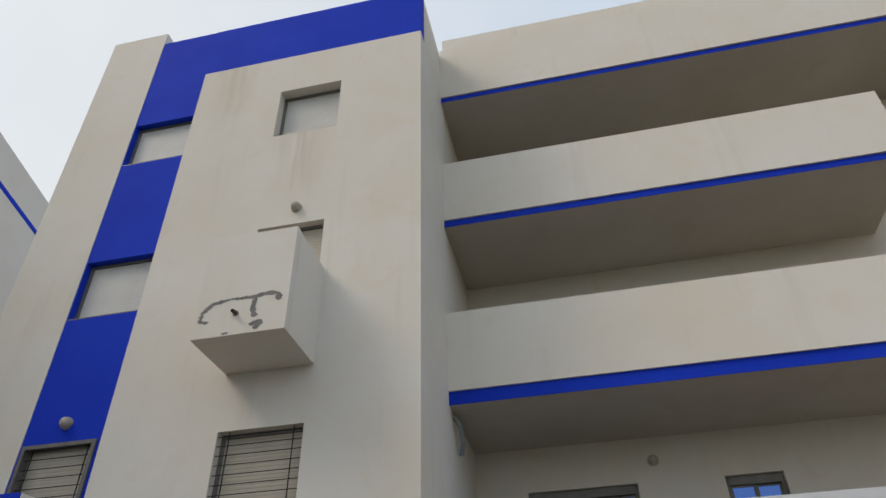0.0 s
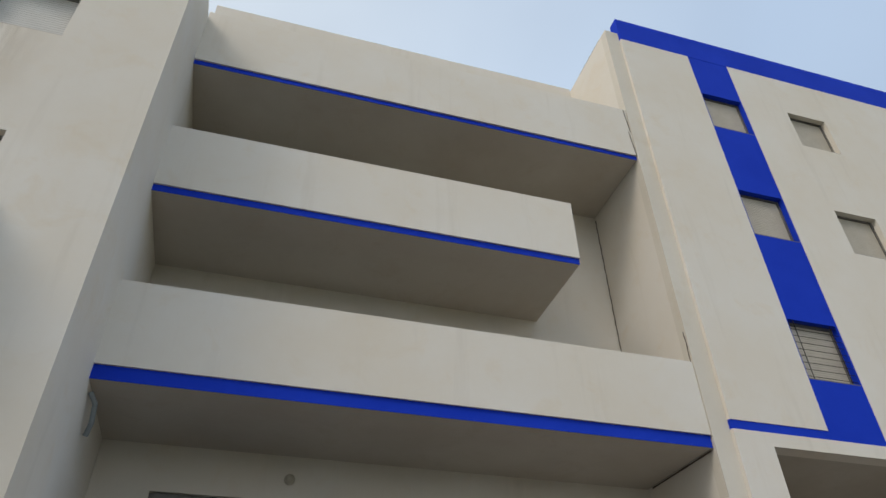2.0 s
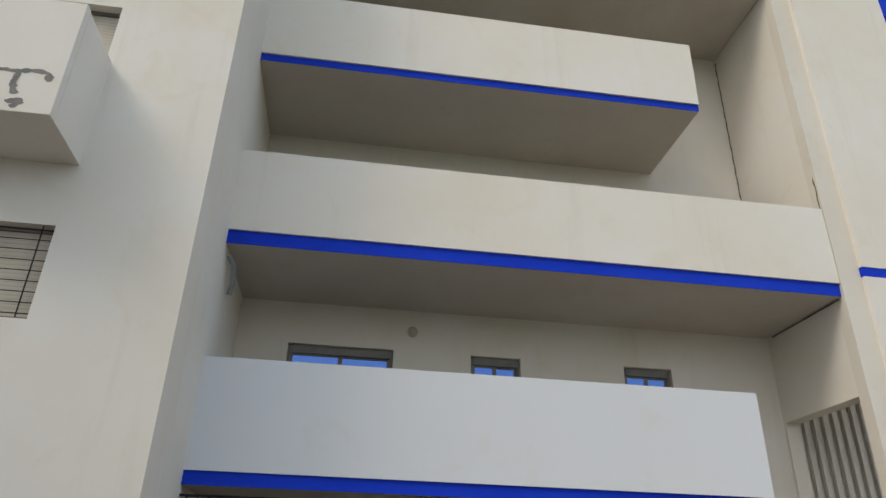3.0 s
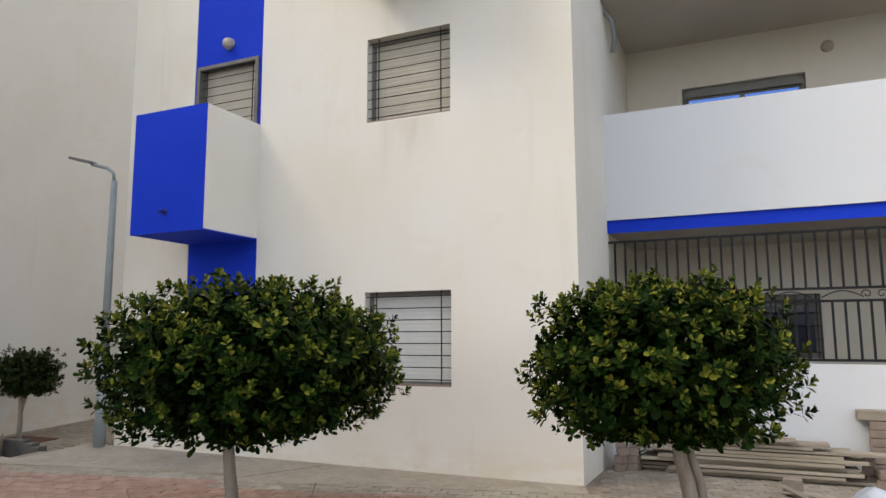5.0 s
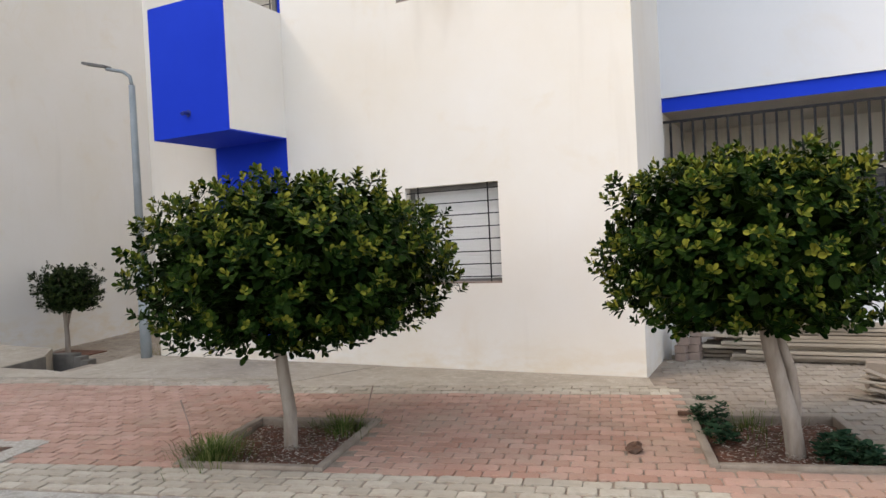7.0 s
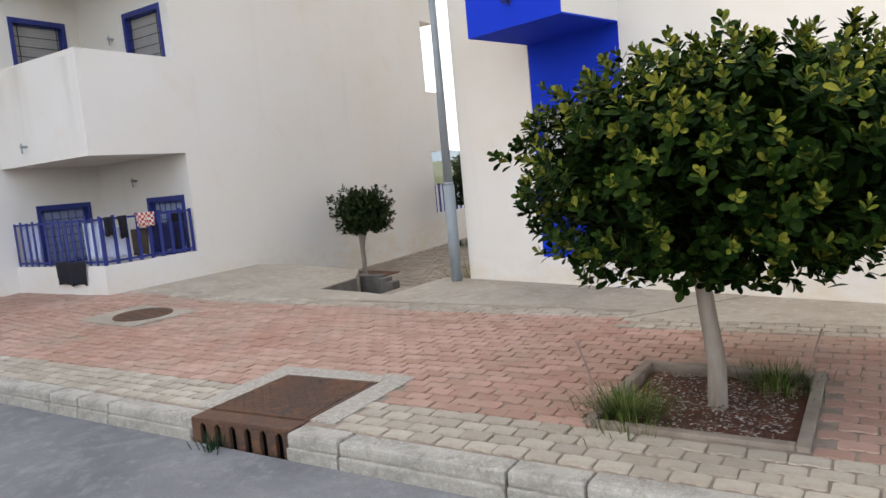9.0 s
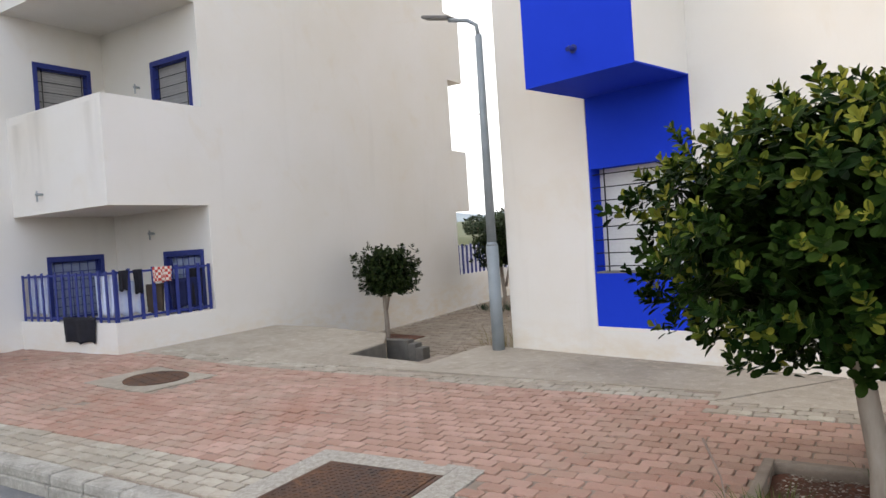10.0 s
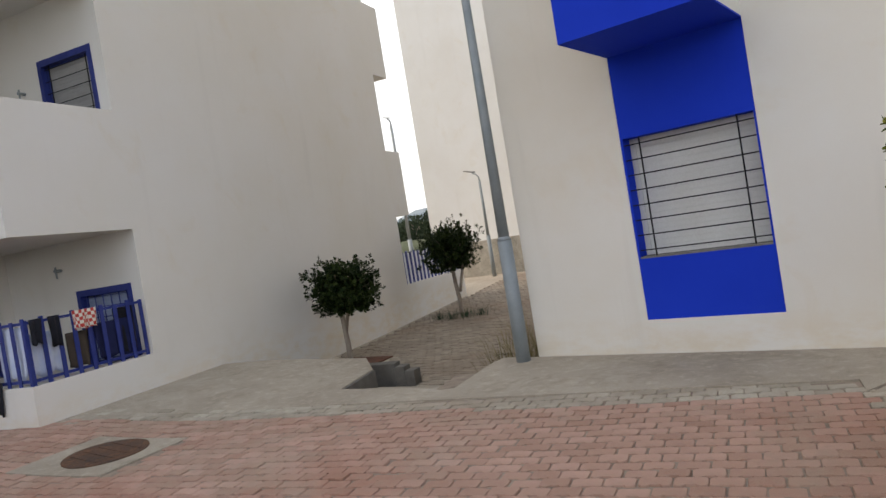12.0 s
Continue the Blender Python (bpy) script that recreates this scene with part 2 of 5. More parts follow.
for key, a, b, d in (("red", (0.465, 0.285, 0.225), (0.30, 0.165, 0.121), (0.32, 0.235, 0.178)),
                     ("beige", (0.47, 0.425, 0.345), (0.31, 0.277, 0.222), (0.25, 0.21, 0.16)),
                     ("tan", (0.33, 0.27, 0.21), (0.23, 0.185, 0.14), (0.21, 0.17, 0.13)),
                     ("grey", (0.34, 0.30, 0.252), (0.23, 0.20, 0.165), (0.20, 0.165, 0.128))):
    M[key] = pieces(key + "_paver", a, b, False, d)
    M[key + "_joined"] = pieces(key + "_paver_joined", a, b, True, d)
m = Mat("blue_glass", 0.06, 0.85, 0.8)
m.color((0.035, 0.125, 0.42))
m.b.inputs["Coat Weight"].default_value = 1.0
M["glass"] = m.mat
m = Mat("dim_glass", 0.08, 0, 0.5)
M["dim_glass"] = m.color((0.015, 0.022, 0.06)).mat
# a run-off stain: ragged vertical streaks that thin out sideways and downwards
m = Mat("rusty_run_off", 0.95, 0, 0.1)
gen = m.t.nodes.new("ShaderNodeSeparateXYZ")
m.link(m.t.nodes["Texture Coordinate"].outputs["Generated"], gen.inputs[0])
across = m.math("SUBTRACT", 1.0, m.math("POWER", m.math("ABSOLUTE", m.math("SUBTRACT", m.math("MULTIPLY", gen.outputs["X"], 2.0), 1.0), 0), 1.5))
streaks = m.ramp(m.noise(5, 4, 0.6, (1, 1, 0.12)), 0.32, 0.7)
fade = m.ramp(gen.outputs["Z"], 0.0, 0.8, 0, 1)
m.color(m.mix(m.noise(2, 3), (0.52, 0.39, 0.22), (0.58, 0.46, 0.30)))
m.link(m.math("MULTIPLY", m.math("MULTIPLY", m.math("MULTIPLY", across, streaks), fade), 0.2), m.b.inputs["Alpha"])
M["rusty_stain"] = m.mat
m = Mat("check_cloth", 0.95, 0, 0.1)
ch = m.node("ShaderNodeTexChecker", Scale=26.0, Color1=(0.45, 0.06, 0.05, 1), Color2=(0.62, 0.58, 0.5, 1))
m.link(m.co, ch.inputs["Vector"])
M["check_cloth"] = m.color(ch.outputs["Color"]).mat

# ---- building helpers ----
BASE = {}


def thing(name, at, label, category, group="", kind=""):
    ob = new(name)
    ob.location = at
    ob.empty_display_size = 0.2
    BASE[ob] = Vector(at)
    return tagged(ob, label, category, group, kind)


def mesh_of(name, bm, material, smooth=False):
    me = bpy.data.meshes.new(name)
    bmesh.ops.recalc_face_normals(bm, faces=bm.faces)
    bm.to_mesh(me)
    bm.free()
    me.materials.append(M[material])
    if smooth:
        for p in me.polygons:
            p.use_smooth = True
    return me


def part(name, bm, material, parent, label="", smooth=False):
    """One mesh under a thing or a part; bm is in world metres."""
    base = BASE[parent]
    bmesh.ops.translate(bm, verts=bm.verts, vec=-base)
    ob = new(name, mesh_of(name, bm, material, smooth))
    ob.parent = parent
    BASE[ob] = base
    return tagged(ob, label)


def solo(name, bm, material, label, category, kind="", group="", smooth=False, at=None):
    ob = new(name, None)
    bpy.data.objects.remove(ob)
    base = Vector(at) if at else Vector((0, 0, 0))
    bmesh.ops.translate(bm, verts=bm.verts, vec=-base)
    ob = new(name, mesh_of(name, bm, material, smooth))
    ob.location = base
    BASE[ob] = base
    return tagged(ob, label, category, group, kind)


def box(bm, x0, x1, y0, y1, z0, z1, bevel=0.0, turn=None):
    r = bmesh.ops.create_cube(bm, size=1.0)
    vs = r["verts"]
    bmesh.ops.scale(bm, vec=(x1 - x0, y1 - y0, z1 - z0), verts=vs)
    if bevel:
        es = list({e for v in vs for e in v.link_edges})
        out = bmesh.ops.bevel(bm, geom=es, offset=bevel, segments=2, affect="EDGES", profile=0.6)
        vs = [v for v in {v for f in out["faces"] for v in f.verts} | {v for v in vs if v.is_valid}]
    if turn is not None:
        bmesh.ops.transform(bm, matrix=turn, verts=vs)
    bmesh.ops.translate(bm, vec=((x0 + x1) / 2, (y0 + y1) / 2, (z0 + z1) / 2), verts=vs)
    return vs


def rod(bm, a, b, r0, r1=None, seg=8):
    a, b = Vector(a), Vector(b)
    d = b - a
    q = d.to_track_quat("Z", "Y").to_matrix().to_4x4()
    bmesh.ops.create_cone(bm, cap_ends=True, segments=seg, radius1=r0, radius2=r0 if r1 is None else r1, depth=d.length,
                          matrix=Matrix.Translation((a + b) / 2) @ q)


def tube(bm, pts, radii, seg=10):
    """A tapered tube along points."""
    pts = [Vector(p) for p in pts]
    rings = []
    for i, p in enumerate(pts):
        d = (pts[min(i + 1, len(pts) - 1)] - pts[max(i - 1, 0)]).normalized()
        side = d.cross(Vector((0.13, 0.97, 0.2))).normalized()
        up = d.cross(side)
        rings.append([bm.verts.new(p + (side * math.cos(2 * math.pi * k / seg) + up * math.sin(2 * math.pi * k / seg)) * radii[i]) for k in range(seg)])
    for a, b in zip(rings, rings[1:]):
        for k in range(seg):
            bm.faces.new((a[k], a[(k + 1) % seg], b[(k + 1) % seg], b[k]))
    bm.faces.new(rings[0][::-1])
    bm.faces.new(rings[-1])


def wall(bm, axis, plane, depth, a0, a1, z0, z1, holes=()):
    """A wall with thickness and openings. axis 'y': runs along x, outer face at y = plane, body towards plane + depth;
    axis 'x': runs along y. holes: (a0, a1, z0, z1)."""
    us = sorted({a0, a1, *[min(max(h[i], a0), a1) for h in holes for i in (0, 1)]})
    zs = sorted({z0, z1, *[min(max(h[i], z0), z1) for h in holes for i in (2, 3)]})

    def solid(i, j):
        if not (0 <= i < len(us) - 1 and 0 <= j < len(zs) - 1):
            return False
        u, z = (us[i] + us[i + 1]) / 2, (zs[j] + zs[j + 1]) / 2
        return not any(h[0] < u < h[1] and h[2] < z < h[3] for h in holes)

    cache = {}

    def v(i, j, k):
        if (i, j, k) not in cache:
            d = plane + depth * k
            cache[i, j, k] = bm.verts.new((us[i], d, zs[j]) if axis == "y" else (d, us[i], zs[j]))
        return cache[i, j, k]

    for i in range(len(us) - 1):
        for j in range(len(zs) - 1):
            if not solid(i, j):
                continue
            for k in (0, 1):
                bm.faces.new((v(i, j, k), v(i + 1, j, k), v(i + 1, j + 1, k), v(i, j + 1, k)))
            for ni, nj, p, q in ((i - 1, j, (i, j), (i, j + 1)), (i + 1, j, (i + 1, j), (i + 1, j + 1)),
                                 (i, j - 1, (i, j), (i + 1, j)), (i, j + 1, (i, j + 1), (i + 1, j + 1))):
                if not solid(ni, nj):
                    bm.faces.new((v(*p, 0), v(*q, 0), v(*q, 1), v(*p, 1)))
    return bm


def B():
    return bmesh.new()


def put(f, *args, **kw):
    bm = B()
    f(bm, *args, **kw)
    return bm


def placer(axis, plane, sign):
    """Maps (along, out, z) on a wall to world: out is metres in front of the wall's face."""
    if axis == "y":
        return lambda a, o, z: (a, plane - sign * o, z)
    return lambda a, o, z: (plane - sign * o, a, z)


def span(bm, P, a0, a1, o0, o1, z0, z1, bevel=0.0):
    p, q = P(a0, o0, z0), P(a1, o1, z1)
    box(bm, min(p[0], q[0]), max(p[0], q[0]), min(p[1], q[1]), max(p[1], q[1]), min(p[2], q[2]), max(p[2], q[2]), bevel)


def shutter_window(owner, P, a0, a1, z0, z1, mat="shutter", grille=True, frame_mat=None, bars=9, back=0.13, bar_mat="black_iron", uprights=(0.13, 0.88), sill_mat="grey_alu"):
    """A window set back in its opening, roller shutter down, iron grille in front."""
    bm = B()
    t = 0.045
    span(bm, P, a0, a0 + t, -back - 0.06, -back + 0.02, z0, z1)
    span(bm, P, a1 - t, a1, -back - 0.06, -back + 0.02, z0, z1)
    span(bm, P, a0 + t, a1 - t, -back - 0.06, -back + 0.02, z1 - t, z1)
    span(bm, P, a0 + t, a1 - t, -back - 0.06, -back + 0.02, z0, z0 + t)
    win = part("window", bm, frame_mat or "grey_alu", owner, "closed window with its roller shutter down")
    n = max(6, int((z1 - z0) / 0.052))
    h = (z1 - z0 - 2 * t) / n
    prof = []
    for i in range(n):
        z = z0 + t + i * h
        prof += [(-back - 0.013, z), (-back - 0.013, z + 0.003), (-back - 0.0095, z + 0.006), (-back - 0.0085, z + h * 0.6), (-back - 0.0095, z + h - 0.002)]
    prof += [(-back - 0.026, z1 - t), (-back - 0.045, z1 - t), (-back - 0.045, z0 + t)]
    bm = B()
    ends = [[bm.verts.new(P(a, o, z)) for o, z in prof] for a in (a0 + t, a1 - t)]
    for i in range(len(prof)):
        k = (i + 1) % len(prof)
        bm.faces.new((ends[0][i], ends[0][k], ends[1][k], ends[1][i]))
    bm.faces.new(ends[0])
    bm.faces.new(ends[1][::-1])
    part("roller_shutter", bm, mat, win)
    bm = B()
    span(bm, P, a0 + 0.002, a1 - 0.002, -back - 0.05, -0.01, z0 + 0.001, z0 + 0.018)
    part("sill", bm, sill_mat, win, "thin window sill")
    if grille:
        bm = B()
        for i in range(bars):
            z = z0 + (z1 - z0) * (i + 0.55) / bars
            rod(bm, P(a0 - 0.005, -0.035, z), P(a1 + 0.005, -0.035, z), 0.0058, seg=6)
        for f in uprights:
            a = a0 + (a1 - a0) * f
            rod(bm, P(a, -0.035, z0), P(a, -0.035, z1), 0.0075, seg=6)
        part("security_grille", bm, bar_mat, win, "thin blue iron bars" if bar_mat == "blue_iron" else "thin black iron bars")
    return win


def glass_window(owner, P, a0, a1, z0, z1, panes=2, back=0.12, grille=False, pane_mat="glass"):
    bm = B()
    t = 0.05
    span(bm, P, a0, a0 + t, -back - 0.05, -back + 0.03, z0, z1)
    span(bm, P, a1 - t, a1, -back - 0.05, -back + 0.03, z0, z1)
    span(bm, P, a0 + t, a1 - t, -back - 0.05, -back + 0.05, z1 - 0.13, z1)
    span(bm, P, a0 + t, a1 - t, -back - 0.05, -back + 0.03, z0, z0 + t)
    win = part("window", bm, "grey_alu", owner, "grey aluminium sliding window with blue-tinted glass")
    w = (a1 - a0 - 2 * t) / panes
    for i in range(panes):
        bm = B()
        s = a0 + t + i * w
        o = -back - 0.02 * (i % 2)
        for b0, b1, c0, c1 in ((s, s + 0.035, z0 + t, z1 - 0.13), (s + w - 0.035, s + w, z0 + t, z1 - 0.13),
                               (s + 0.035, s + w - 0.035, z0 + t, z0 + t + 0.04), (s + 0.035, s + w - 0.035, z1 - 0.16, z1 - 0.13)):
            span(bm, P, b0, b1, o - 0.015, o + 0.015, c0, c1)
        part("sash", bm, "grey_alu", win)
        bm = B()
        span(bm, P, s + 0.034, s + w - 0.034, o - 0.004, o + 0.004, z0 + t + 0.038, z1 - 0.158)
        part("pane", bm, pane_mat, win, "blue-tinted glass pane")
    if grille:
        bm = B()
        for i in range(7):
            a = a0 + (a1 - a0) * (i + 0.5) / 7
            rod(bm, P(a, 0.02, z0), P(a, 0.02, z1), 0.007, seg=6)
        for i in range(5):
            z = z0 + (z1 - z0) * (i + 0.5) / 5
            rod(bm, P(a0, 0.02, z), P(a1, 0.02, z), 0.007, seg=6)
        part("security_grille", bm, "black_iron", win)
    return win


def bulkhead(at, axis="y", sign=1, label="small round dusty bulkhead lamp on the rendered wall"):
    """A round wall lamp: base ring and a domed glass."""
    P = placer(axis, at[1] if axis == "y" else at[0], sign)
    a, z = (at[0] if axis == "y" else at[1]), at[2]
    lamp = thing("wall_lamp", P(a, 0, z), label, "lamp", "round wall lamps")
    bm = B()
    rod(bm, P(a, -0.01, z), P(a, 0.035, z), 0.085, 0.08, 20)
    part("base", bm, "lamp_glass", lamp)
    bm = B()
    bmesh.ops.create_uvsphere(bm, u_segments=18, v_segments=10, radius=0.072, matrix=Matrix.Translation(P(a, 0.045, z)) @ Matrix.Diagonal((1, 1, 1, 1)))
    part("diffuser", bm, "lamp_glass", lamp, "yellowed glass dome", True)
    return lamp

# ---- the ground ----
TH = math.atan(0.238)
CU, SU = math.cos(TH), math.sin(TH)
OX, OY = -4.56, 2.96          # a point on the kerb's front edge


def st(u, v):
    """Street coordinates (along the kerb, away from the road) to world x, y."""
    return OX + u * CU - v * SU, OY + u * SU + v * CU


def rise(x):
    """The pavement climbs gently towards the neighbouring building."""
    f = min(max((-9.9 - x) / 2.4, 0), 1)
    return 0.11 * f * f * (3 - 2 * f)


def sheet(bm, poly, z0, z1, rise_on=True):
    """A slab from a plan polygon, following the rise of the ground."""
    one = bmesh.new()
    lo = [one.verts.new((x, y, z0)) for x, y in poly]
    hi = [one.verts.new((x, y, z1)) for x, y in poly]
    n = len(poly)
    one.faces.new(hi)
    one.faces.new(lo[::-1])
    for i in range(n):
        one.faces.new((lo[i], lo[(i + 1) % n], hi[(i + 1) % n], hi[i]))
    if rise_on:
        for k in range(11):
            bmesh.ops.bisect_plane(one, geom=one.verts[:] + one.edges[:] + one.faces[:], plane_co=(-9.9 - 0.24 * k, 0, 0), plane_no=(1, 0, 0))
        for v in one.verts:
            v.co.z += rise(v.co.x)
    me = bpy.data.meshes.new("tmp")
    one.to_mesh(me)
    one.free()
    bm.from_mesh(me)
    bpy.data.meshes.remove(me)


def strip(bm, u0, u1, v0, v1, z0, z1, step=1.0):
    n = max(1, int((u1 - u0) / step))
    for i in range(n):
        a, b = u0 + (u1 - u0) * i / n, u0 + (u1 - u0) * (i + 1) / n
        sheet(bm, [st(a, v0), st(b, v0), st(b, v1), st(a, v1)], z0, z1)


bm = B()
g = bmesh.ops.create_grid(bm, x_segments=60, y_segments=60, size=1500)
for v in bm.verts:
    r = math.hypot(v.co.x + 10, v.co.y)
    v.co.z = -0.62 + max(0, r - 140) * 0.02 * (1 + 0.6 * math.sin(v.co.x * 0.006 + 1) * math.cos(v.co.y * 0.005))
solo("ground", bm, "land", "scrubby green and brown open land around the estate", "ground", "structure")

bm = B()
strip(bm, -30, 30, -7.5, 0.0, -0.6, -0.15, 2.0)
solo("road", bm, "asphalt", "worn pale grey asphalt road beside the kerb", "road", "structure")
bm = B()
strip(bm, -30, 30, -11, -7.5, -0.6, 0.0, 2.0)
solo("pavement_opposite", bm, "concrete", "plain concrete pavement across the road", "pavement", "structure")

# bed under the pavers, with the two tree pits left open
PITS = [(0.86, 1.80, 0.72, 1.78), (4.24, 5.16, 0.96, 2.02)]
GRATE = (-1.52, -0.70, 0.02, 0.92)
bm = B()
us = [-30, -12, -9, -7, -5, -3, -1.52, -0.70, 0.86, 1.80, 4.24, 5.16, 8, 30]
vs_ = [0.16, 0.72, 0.96, 1.78, 2.02, 4.4]
for i in range(len(us) - 1):
    for j in range(len(vs_) - 1):
        uc, vc = (us[i] + us[i + 1]) / 2, (vs_[j] + vs_[j + 1]) / 2
        if any(p[0] < uc < p[1] and p[2] < vc < p[3] for p in PITS):
            continue
        v1 = vs_[j + 1] if us[i] > -4.6 or vs_[j + 1] < 4 else 3.0
        sheet(bm, [st(us[i], vs_[j]), st(us[i + 1], vs_[j]), st(us[i + 1], v1), st(us[i], v1)], -0.4, -0.009)
bed = solo("pavement", bm, "sand", "pavement of red, beige and grey interlocking concrete pavers", "pavement", "structure")

# concrete apron along the two buildings, and the sunk entry of the alley
bm = B()
edge = 3.52
sheet(bm, [st(0.32, 3.06), st(4.02, 3.06), (-1.47, 7.21), (-4.4, 7.21)], -0.4, 0.004)
sheet(bm, [st(-3.9, edge), st(0.30, 3.36), st(0.30, 3.08), (-4.42, 7.21), (-8.36, 7.21), (-8.34, 6.9), (-8.16, 6.05)], -0.4, 0.008)
sheet(bm, [st(-3.92, edge), (-8.10, 5.98), (-8.62, 6.06), (-9.57, 6.02), st(-5.4, edge)], -0.6, 0.002)
sheet(bm, [st(-5.42, edge), (-9.59, 6.02), (-9.90, 6.85), st(-4.75, 5.67), st(-7.0, 5.67), st(-7.0, 2.92), st(-7.3, edge - 0.6)][:6], -0.6, -0.002)
sheet(bm, [st(-7.02, edge), st(-7.02, 2.92), st(-9.4, 2.92), st(-9.4, -0.2), st(-9.9, -0.2), st(-9.9, edge)], -0.6, -0.03)
solo("pavement_apron", bm, "concrete", "worn concrete apron slab along the foot of the buildings", "pavement", "structure")

bm = B()
alley = [(5.9, 0.0), (6.1, -0.03), (7.5, -0.38), (8.9, -0.42), (11.5, -0.38), (13.5, -0.33), (18.0, -0.2), (30.0, 0.1)]
for (ya, za), (yb, zb) in zip(alley, alley[1:]):
    x1 = -8.2 if yb < 7.1 else -7.93
    x0 = -10.1 if yb < 7.6 else -16 if yb < 13 else -24
    vs8 = [bm.verts.new(p) for p in ((x0, ya, za), (x1, ya, za), (x1, yb, zb), (x0, yb, zb), (x0, ya, za - 0.4), (x1, ya, za - 0.4), (x1, yb, zb - 0.4), (x0, yb, zb - 0.4))]
    for f in ((0, 1, 2, 3), (7, 6, 5, 4), (0, 4, 5, 1), (1, 5, 6, 2), (2, 6, 7, 3), (3, 7, 4, 0)):
        bm.faces.new([vs8[k] for k in f])
solo("pavement_alley", bm, "concrete", "grey dusty alley floor running between the two buildings", "pavement", "structure")

bm = B()
for a0, a1, top in ((-6.6, -4.38, -0.085), (-4.38, -4.25, -0.13), (-4.25, -4.12, -0.185)):
    box(bm, a0, a1, 5.67, 5.85, -0.6, top, 0.012)
bmesh.ops.transform(bm, matrix=Matrix.Translation((OX, OY, 0)) @ Matrix.Rotation(TH, 4, "Z"), verts=bm.verts)
# thin dark liner added so the recess's left side looks shaded
bmesh.ops.translate(bm, verts=box(bm, -0.02, 0.02, -0.44, 0.44, -0.6, -0.012, 0, Matrix.Rotation(math.atan2(0.31, 0.83), 4, "Z")), vec=(-9.73, 6.43, 0))
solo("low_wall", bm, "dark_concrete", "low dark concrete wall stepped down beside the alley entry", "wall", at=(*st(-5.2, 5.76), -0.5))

# kerb stones
kerb = thing("kerb", (*st(0, 0.08), -0.15), "worn pale concrete kerb of long stones along the road", "kerb", kind="structure")
u = -14.0
rk = random.Random(4)
while u < 9:
    L = rk.choice((0.95, 1.0, 1.05, 0.38))
    if not (u + L < GRATE[0] + 0.02 or u > GRATE[1] - 0.02):
        L = GRATE[0] - u if u < GRATE[0] - 0.1 else 0
        if L <= 0:
            u = GRATE[1]
            continue
    x, y = st(u + L / 2, 0.085)
    bm = B()
    top = rk.uniform(-0.008, 0.004)
    box(bm, -L / 2 + 0.004, L / 2 - 0.004, -0.072, 0.085, -0.085, top, 0.022)
    box(bm, -L / 2 + 0.006, L / 2 - 0.006, -0.085, 0.085, -0.34, -0.078, 0.012)
    for vv in bm.verts:
        vv.co += Vector((0, 1, 0.6)) * 0.006 * noise.noise(Vector((vv.co.x * 9 + u * 3, vv.co.y * 20, vv.co.z * 20)))
    me = mesh_of("kerb_stone", bm, "kerb")
    ob = new("kerb_stone", me)
    ob.parent = kerb
    ob.location = Vector((x, y, rise(x))) - BASE[kerb]
    ob.rotation_euler = (rk.uniform(-0.01, 0.01), 0, TH)
    u += L

# drain inlet in the kerb
gx, gy = st(-1.11, 0.45)
RZ = Matrix.Rotation(TH, 4, "Z")


def local(bm, u, v, z=0.0, turn=0.0):
    x, y = st(u, v)
    bmesh.ops.transform(bm, matrix=Matrix.Translation((x, y, z)) @ RZ @ Matrix.Rotation(turn, 4, "Z"), verts=bm.verts)
    return bm


drain = thing("drain_inlet", (*st(-1.11, 0.1), -0.15), "rusted iron kerb drain with chequered lid and slotted front", "drain")
bm = B()
box(bm, -0.41, 0.41, 0.0, 0.14, -0.03, 0.004, 0.008)
for i in range(7):
    a = -0.41 + 0.1247 * i
    box(bm, a, a + 0.072, 0.0, 0.03, -0.23, -0.03, 0.006)
box(bm, -0.41, 0.41, 0.0, 0.03, -0.30, -0.22, 0.006)
for i in range(6):
    for a in (-0.338 + 0.1247 * i, -0.2853 + 0.1247 * i):
        box(bm, a - 0.013, a + 0.013, 0.002, 0.028, -0.043, -0.017, 0, Matrix.Rotation(radians(45), 4, "Y"))
part("front_grate", local(bm, -1.11, 0.035, 0, 0.05), "rust", drain, "rusted slotted grate")
# black sheet added behind the bars; the hole's darkness is its colour
bm = B()
box(bm, -0.41, 0.41, 0.05, 0.09, -0.5, -0.032)
part("pit", local(bm, -1.11, 0.05, 0, 0.05), "black_iron", drain)
bm = B()
box(bm, -0.37, 0.37, 0.16, 0.86, -0.02, 0.008, 0.004)
for i in range(18):
    for j in range(17):
        a, b = -0.34 + 0.04 * i, 0.19 + 0.04 * j
        box(bm, a - 0.013, a + 0.013, b - 0.004, b + 0.004, 0.006, 0.012, turn=Matrix.Rotation(radians(45 if (i + j) % 2 else -45), 4, "Z"))
part("lid", local(bm, -1.11, 0.035, 0, 0.05), "rust", drain, "rusted chequer-plate lid")
bm = B()
for a0, a1, b0, b1 in ((-0.405, -0.378, 0.145, 0.89), (0.378, 0.405, 0.145, 0.89), (-0.378, 0.378, 0.865, 0.89)):
    box(bm, a0, a1, b0, b1, -0.03, 0.006, 0.003)
part("lid_frame", local(bm, -1.11, 0.035, 0, 0.05), "rust", drain)
for a0, a1, b0, b1 in ((-0.60, -0.407, 0.17, 1.08), (0.407, 0.60, 0.17, 1.08), (-0.407, 0.407, 0.895, 1.08)):
    bm = B()
    box(bm, a0, a1, b0, b1, -0.05, 0.004, 0.006)
    part("surround", local(bm, -1.11, 0.035, 0, 0.05), "gravelly", drain, "rough pebbly concrete collar")

# round manhole with its concrete collar
mx, my = -10.33, 3.98
